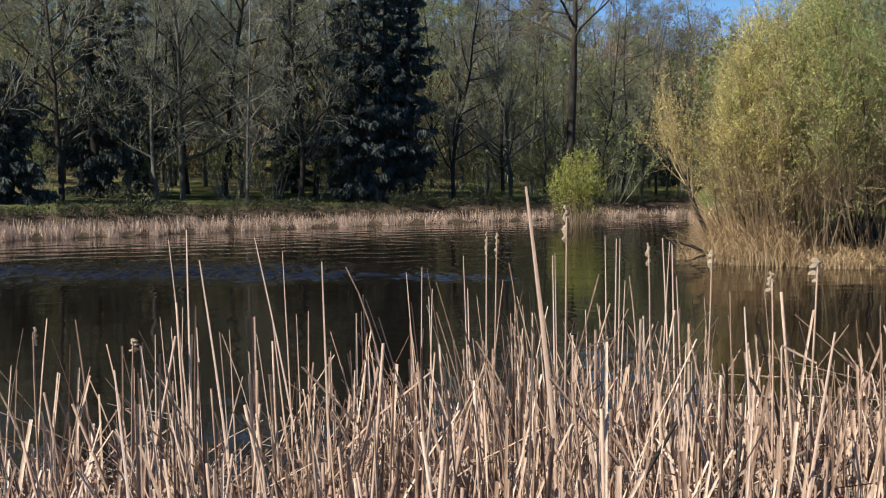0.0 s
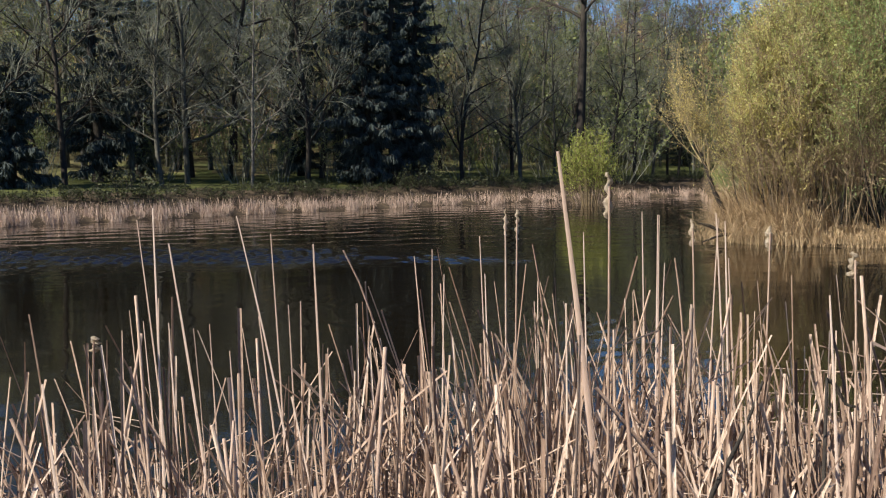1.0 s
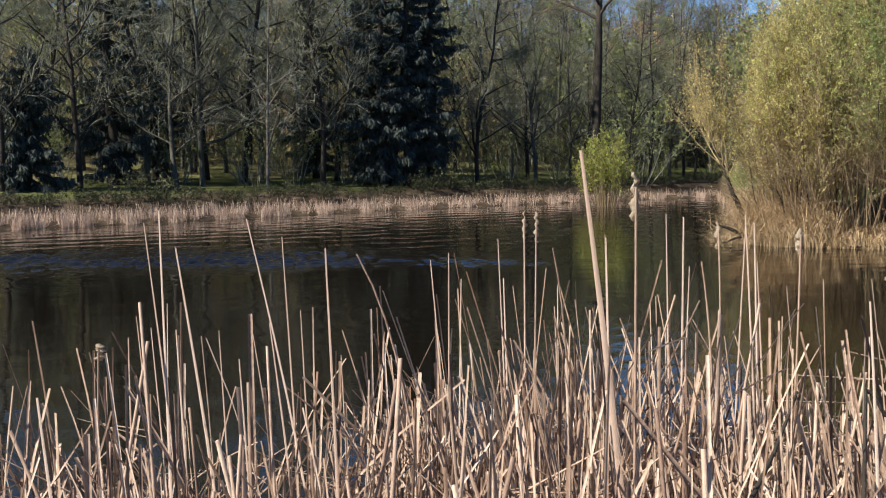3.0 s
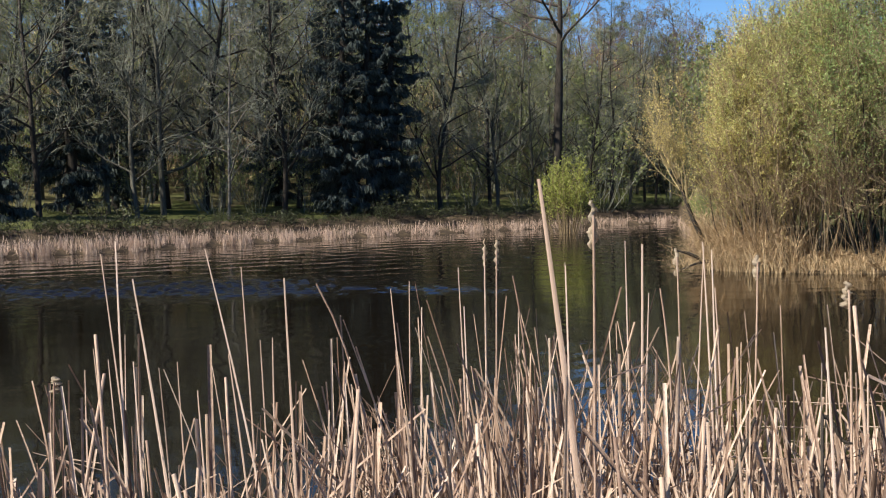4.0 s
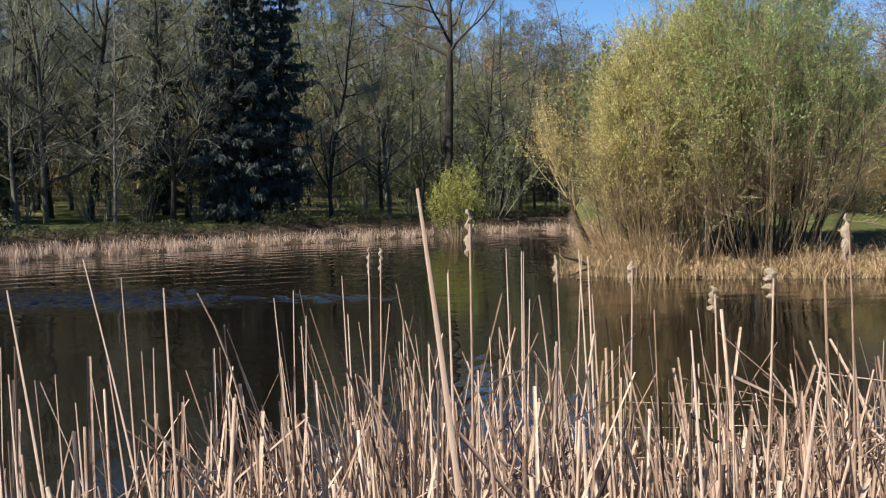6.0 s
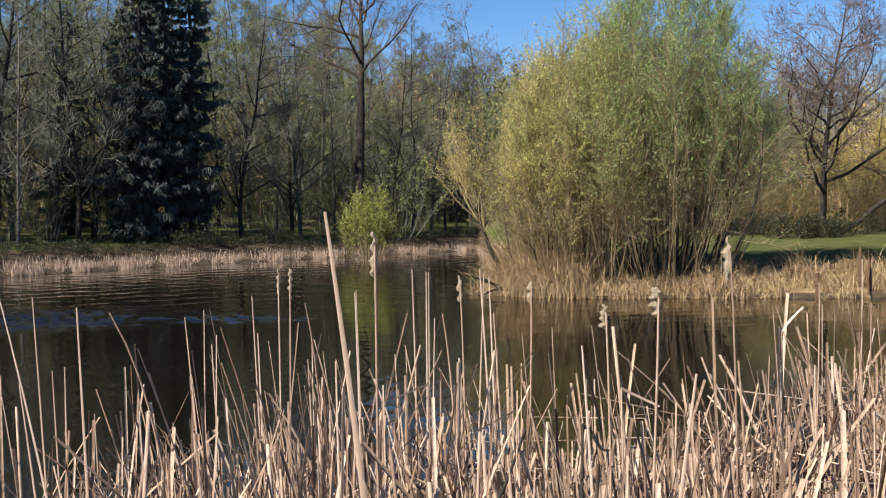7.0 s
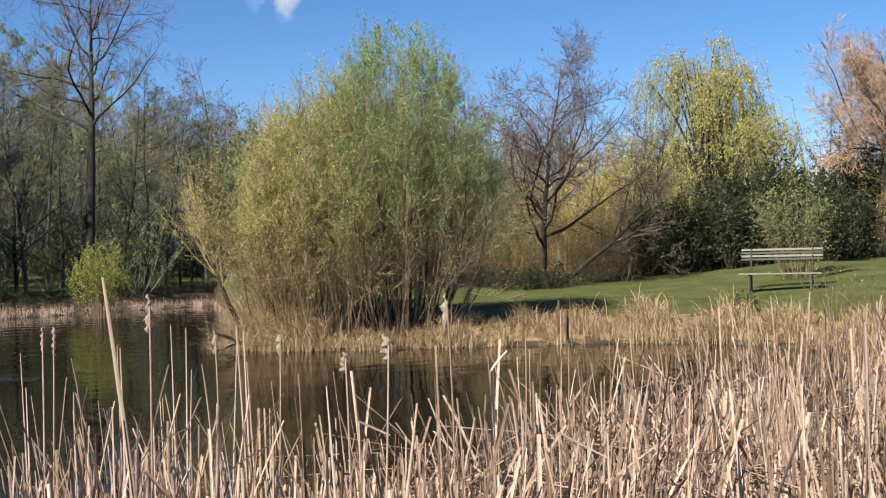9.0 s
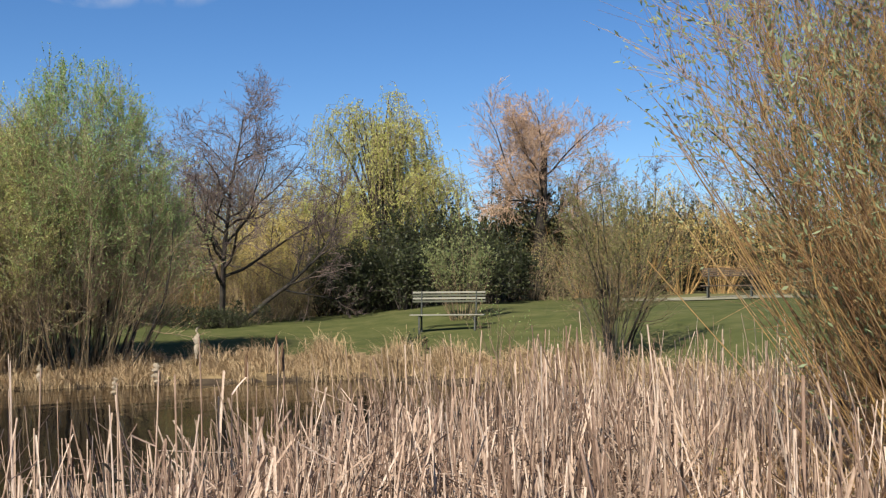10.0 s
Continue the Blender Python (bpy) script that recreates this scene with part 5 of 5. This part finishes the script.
for az, el, r, lean, width in [(4.37, -0.04, 3.6, -0.10, 0.027), (-14.36, -2.40, 4.0, 0.0, 0.014), (-7.07, -4.22, 3.8, -0.02, 0.014), (-9.11, -3.69, 4.6, -0.03, 0.010), (-10.65, -2.83, 4.4, -0.16, 0.012),
                               (-13.69, -4.05, 4.0, -0.10, 0.016), (-15.17, -2.92, 4.5, -0.07, 0.011), (16.46, -6.56, 3.4, -0.06, 0.013), (12.16, -3.26, 4.4, -0.03, 0.010), (11.71, -2.91, 4.2, -0.05, 0.010), (5.69, -3.93, 4.6, -0.02, 0.010),
                               (0.78, -3.95, 4.8, -0.03, 0.009), (-1.49, -4.56, 5.0, 0.01, 0.009), (-2.35, -4.86, 4.6, -0.06, 0.010), (9.14, -2.99, 4.6, 0.0, 0.009), (8.46, -2.84, 5.0, -0.02, 0.009), (-18.93, -9.95, 2.8, -0.06, 0.018), (21.61, -7.78, 2.9, 0.10, 0.016),
                               (-15.65, -7.06, 4.6, -0.05, 0.010), (-15.97, -7.96, 4.4, 0.02, 0.012), (-12.03, -7.83, 4.5, -0.02, 0.010), (-10.54, -8.10, 4.7, -0.10, 0.009), (-8.37, -7.06, 4.8, -0.02, 0.010), (-7.76, -6.91, 4.4, 0.01, 0.011), (-9.72, -7.55, 4.3, -0.08, 0.012), (-15.06, -7.59, 4.7, -0.04, 0.010), (-14.38, -6.55, 5.0, 0.03, 0.009), (-13.84, -7.68, 4.2, -0.02, 0.013),
                               (-11.08, -9.08, 4.1, -0.03, 0.012), (-6.54, -9.13, 4.6, -0.02, 0.009), (-0.93, -5.76, 5.0, 0.02, 0.010), (1.02, -5.75, 4.8, -0.02, 0.011), (3.37, -7.07, 4.9, -0.03, 0.010), (5.74, -3.79, 5.2, -0.02, 0.008), (9.26, -3.01, 5.0, 0.00, 0.009), (11.93, -3.14, 4.8, 0.03, 0.009), (12.36, -4.98, 4.6, -0.05, 0.010), (9.53, -5.24, 5.1, 0.02, 0.009)]:
    tall_blade(az, el, r, lean, width)



def snapped_reed(az, el, r, reach, rise, width):
    """A thin stalk whose broad top leaf has snapped over."""
    x, y = polar(az, r)
    top = EYE + r * math.tan(radians(el))
    root = tagged(new("snapped_reed"), "thin reed with a pale snapped-over leaf at its top", "reed", "snapped reeds")
    root.location = (x, y, -0.1)
    q = Quads()
    q.tube([(0.02, 0, 0), (0.01, 0.01, top * 0.5), (0, 0, top + 0.1)], [0.005, 0.004, 0.003], 5)
    part("stem", q, STRAW_ONE, root)
    q = Quads()
    t = np.linspace(0, 1, 5)
    c = np.stack([reach * t, 0.01 * np.sin(t * 3), top + 0.1 + rise * t], -1)[None]
    q.blades(c, (width * (1 - 0.3 * t))[None], unit(np.array([[-rise, 0.15, reach]])), 0.25)
    part("leaf", q, STRAW_PALE, root, "pale snapped leaf")


for az, el, r, reach, rise, width in [(25.9, -5.9, 4.4, 0.085, 0.085, 0.010), (9.2, -8.4, 4.2, -0.13, -0.05, 0.012), (13.5, -9.6, 3.9, -0.16, -0.08, 0.010), (18.4, -8.6, 3.6, 0.12, -0.06, 0.013), (29.8, -9.4, 3.8, 0.22, -0.12, 0.011)]:
    snapped_reed(az, el, r, reach, rise, width)



def hooked_reed(az, el, r, sweep):
    """A long thin stalk that bows over at its tip."""
    x, y = polar(az, r)
    top = EYE + r * math.tan(radians(el)) + 0.1
    t = np.linspace(0, 1, 14)
    q = Quads()
    q.tube(np.stack([-sweep * (0.55 * t + 0.45 * t ** 5), 0.02 * np.sin(t * 4), top * (t - 0.02 * t ** 8)], -1), np.linspace(0.0075, 0.003, 14), 5)
    ob = part("hooked_reed", q, STRAW_ONE)
    ob.location = (x + sweep, y, -0.1)
    tagged(ob, "long thin dry reed bowing over at its tip", "reed", "hooked reeds")


hooked_reed(-5.7, -4.1, 4.2, 0.27)
hooked_reed(3.3, -4.0, 4.8, 0.10)
hooked_reed(9.9, -4.6, 4.4, 0.08)


def dark_stick(a, b, rad, label):
    """A dead stick lodged among the reeds; ends as bearing, height angle, distance."""
    ends = [np.array([*polar(az, r), EYE + r * math.tan(radians(el))]) for az, el, r in (a, b)]
    t = np.linspace(0, 1, 7)[:, None]
    pts = ends[0] + (ends[1] - ends[0]) * t + 0.012 * np.sin(t * 7) * np.array([0, 0, 1.0])
    q = Quads()
    q.tube(pts, rad * (1 - 0.5 * t[:, 0]), 6)
    tagged(part("dead_stick", q, BARK_DARK), label, "stick", "dead sticks in the reeds")


dark_stick((10.4, -18.0, 3.2), (13.8, -10.7, 3.7), 0.009, "dark dead stick slanting through the reeds")
dark_stick((16.2, -19.0, 3.1), (16.55, -10.4, 3.6), 0.008, "dark upright dead reed among pale reeds")
dark_stick((16.55, -10.4, 3.6), (17.8, -11.6, 3.62), 0.007, "dark snapped reed top hanging sideways")

# ---- reeds along the far shore ----
n = 24000
az = rng.uniform(-34, 12.6, n)[rng.integers(0, 1800, n)] + rng.normal(0, 0.16, n)
az = np.clip(az, -34, 12.6)
rr = far_shore(az) + rng.uniform(-0.2, 1.3, n) + 0.35 * np.sin(az * 2.7) + 0.25 * np.sin(az * 6.1)
base = np.stack([np.sin(np.radians(az)) * rr, np.cos(np.radians(az)) * rr], -1)
reed_stuff("far_reed_bed", "low band of pale dry reeds along the far shore", rng, base, np.full(n, 0.0), (rng.gamma(7, 0.14, n) * np.interp(az, [-30, -12, 0, 10], [0.33, 0.31, 0.26, 0.22])).clip(0.08, 0.6), rng.uniform(0.008, 0.018, n), STRAW_FAR, 0.32, 0.35, 4)


# ---- dry grass on the banks ----
def grass_tuft(q, x, y, size, r, n=90):
    """A mound of long blades that arch over and droop."""
    base = np.stack([x + r.normal(0, size * 0.28, n), y + r.normal(0, size * 0.28, n)], -1)
    h, reach, sink = size * r.uniform(0.45, 1.0, n), size * r.uniform(0.2, 0.95, n), r.uniform(0.9, 1.95, n)
    ph = r.uniform(0, 2 * np.pi, n) * 0.7 + np.arctan2(base[:, 1] - y, base[:, 0] - x) * 0.3
    t = np.linspace(0, 1, 6)
    c = np.zeros((n, 6, 3))
    c[:, :, 0] = base[:, :1] + (np.cos(ph) * reach)[:, None] * t ** 1.5
    c[:, :, 1] = base[:, 1:] + (np.sin(ph) * reach)[:, None] * t ** 1.5
    c[:, :, 2] = (ground_z(base[:, 0], base[:, 1]) - 0.03)[:, None] + h[:, None] * (2 * t - sink[:, None] * t ** 2)
    side = np.stack([-np.sin(ph), np.cos(ph), 0 * ph], -1)
    q.blades(c, (r.uniform(0.007, 0.017, n))[:, None] * np.array([1, 0.95, 0.85, 0.7, 0.5, 0.2]), side)


tufts = Quads()
for i in range(130):
    az = rng.uniform(12.6, 25) if i % 2 else rng.uniform(12.6, 17.0)
    grass_tuft(tufts, *polar(az, far_shore(az) + rng.uniform(-0.15, 0.9)), rng.uniform(0.6, 1.15) if az < 16.5 else rng.uniform(0.18, 0.45), rng)
tagged(part("spit_grass", tufts, TUFT), "long drooping dry grass round the foot of the willows", "grass", kind="stuff")
tufts = Quads()
for i in range(230):
    az = rng.uniform(22.5, 62)
    swell = 0.45 + 0.75 * math.sin(az * 0.95 + 0.9) ** 2
    grass_tuft(tufts, *polar(az, far_shore(az) + rng.uniform(-0.15, 1.5)), rng.uniform(0.3, 0.72) * swell, rng)
tagged(part("bank_grass", tufts, TUFT), "scattered tufts of long straw-coloured grass on the bank", "grass", kind="stuff")
n = 4500
az = rng.uniform(22.5, 66, n)
rr = far_shore(az) + np.abs(rng.normal(0, 1.0, n)) + 0.4 * np.sin(az * 1.7) + 0.1
base = np.stack([np.sin(np.radians(az)) * rr, np.cos(np.radians(az)) * rr], -1)
reed_stuff("rough_grass", "strip of rough dry grass along the lawn's edge", rng, base, ground_z(base[:, 0], base[:, 1]) - 0.03, (rng.gamma(4, 0.03, n) * (0.75 + 0.5 * np.sin(az * 2.3) + 0.35 * np.sin(az * 5.3 + rr))).clip(0.05, 0.5), rng.uniform(0.006, 0.014, n), TUFT, 0.95, 0.7, 4)


# ---- bench, path and log ----
def bench(x, y, turn, label, wood=PAINT, length=2.0):
    root = tagged(new("park_bench"), label, "bench")
    root.matrix_world = pose(x, y, gz(x, y), 0, 0, turn)
    h = length / 2
    for k in range(4):
        q = Quads()
        box(q, (-h, 0.30 + 0.02 * k, 0.80 + 0.082 * k - 0.026), (h, 0.33 + 0.02 * k, 0.80 + 0.082 * k + 0.026))
        part("back_slat", q, wood, root, smooth=False)
    for k in range(4):
        q = Quads()
        box(q, (-h, -0.25 + 0.125 * k, 0.42), (h, -0.15 + 0.125 * k, 0.455))
        part("seat_slat", q, wood, root, smooth=False)
    for s in (-h + 0.25, h - 0.25):
        for yy, top in ((-0.2, 0.42), (0.25, 1.08)):
            q = Quads()
            q.tube([(s, yy, -0.1), (s, yy + 0.0, 0.42), (s, yy + (0.11 if top > 0.5 else 0), top)], [0.03, 0.028, 0.022], 6)
            part("leg", q, IRON, root)
        q = Quads()
        q.tube([(s, -0.22, 0.40), (s, 0.27, 0.40)], [0.022, 0.022], 6)
        part("seat_bracket", q, IRON, root)
    return root


fan_shrub("low_evergreen", "small dark evergreen shrub beside the bench", *polar(38.3, 26.0), 14, 0.3, 0.5, rng, TWIG_SHADE, LEAF_DARK, base=0.15, stem=0.006, twigs=8, twig_len=0.2, leaves=8, leaf_len=0.05, leaf_w=0.5, low=0.05)
bench(*polar(40.1, 29.3), -47, "weathered cream slatted park bench on dark iron legs")
bench(*polar(54.5, 40.0), -60, "dark weathered wooden bench beside the path", OLD_WOOD)


def gravel_path():
    q = Quads()
    az = np.arange(49.0, 75, 0.5)
    rows = []
    for w in (-2.5, 1.8):
        r = 41 + 1.2 * np.sin(np.radians(az * 4)) + w
        x, y = np.sin(np.radians(az)) * r, np.cos(np.radians(az)) * r
        rows.append(np.stack([x, y, ground_z(x, y) + 0.03], -1))
    n = len(az)
    i = np.arange(n - 1)
    q.add(np.concatenate(rows), np.stack([i, i + 1, n + i + 1, n + i], -1))
    tagged(part("path", q, GRAVEL), "pale gravel path across the lawn", "path", kind="structure")


gravel_path()


def fallen_branch():
    q = Quads()
    x, y = polar(12.7, 24.2)
    q.tube([(x + 0.5, y + 0.3, 0.05), (x + 0.1, y, 0.16), (x - 0.25, y - 0.1, 0.34), (x - 0.5, y - 0.1, 0.40)], [0.06, 0.05, 0.035, 0.015], 7)
    q.tube([(x + 0.1, y, 0.16), (x - 0.15, y - 0.2, 0.12), (x - 0.45, y - 0.3, 0.02)], [0.035, 0.025, 0.012], 6)
    tagged(part("fallen_branch", q, BARK_DARK), "dark fallen branch sticking out over the water", "branch")


fallen_branch()
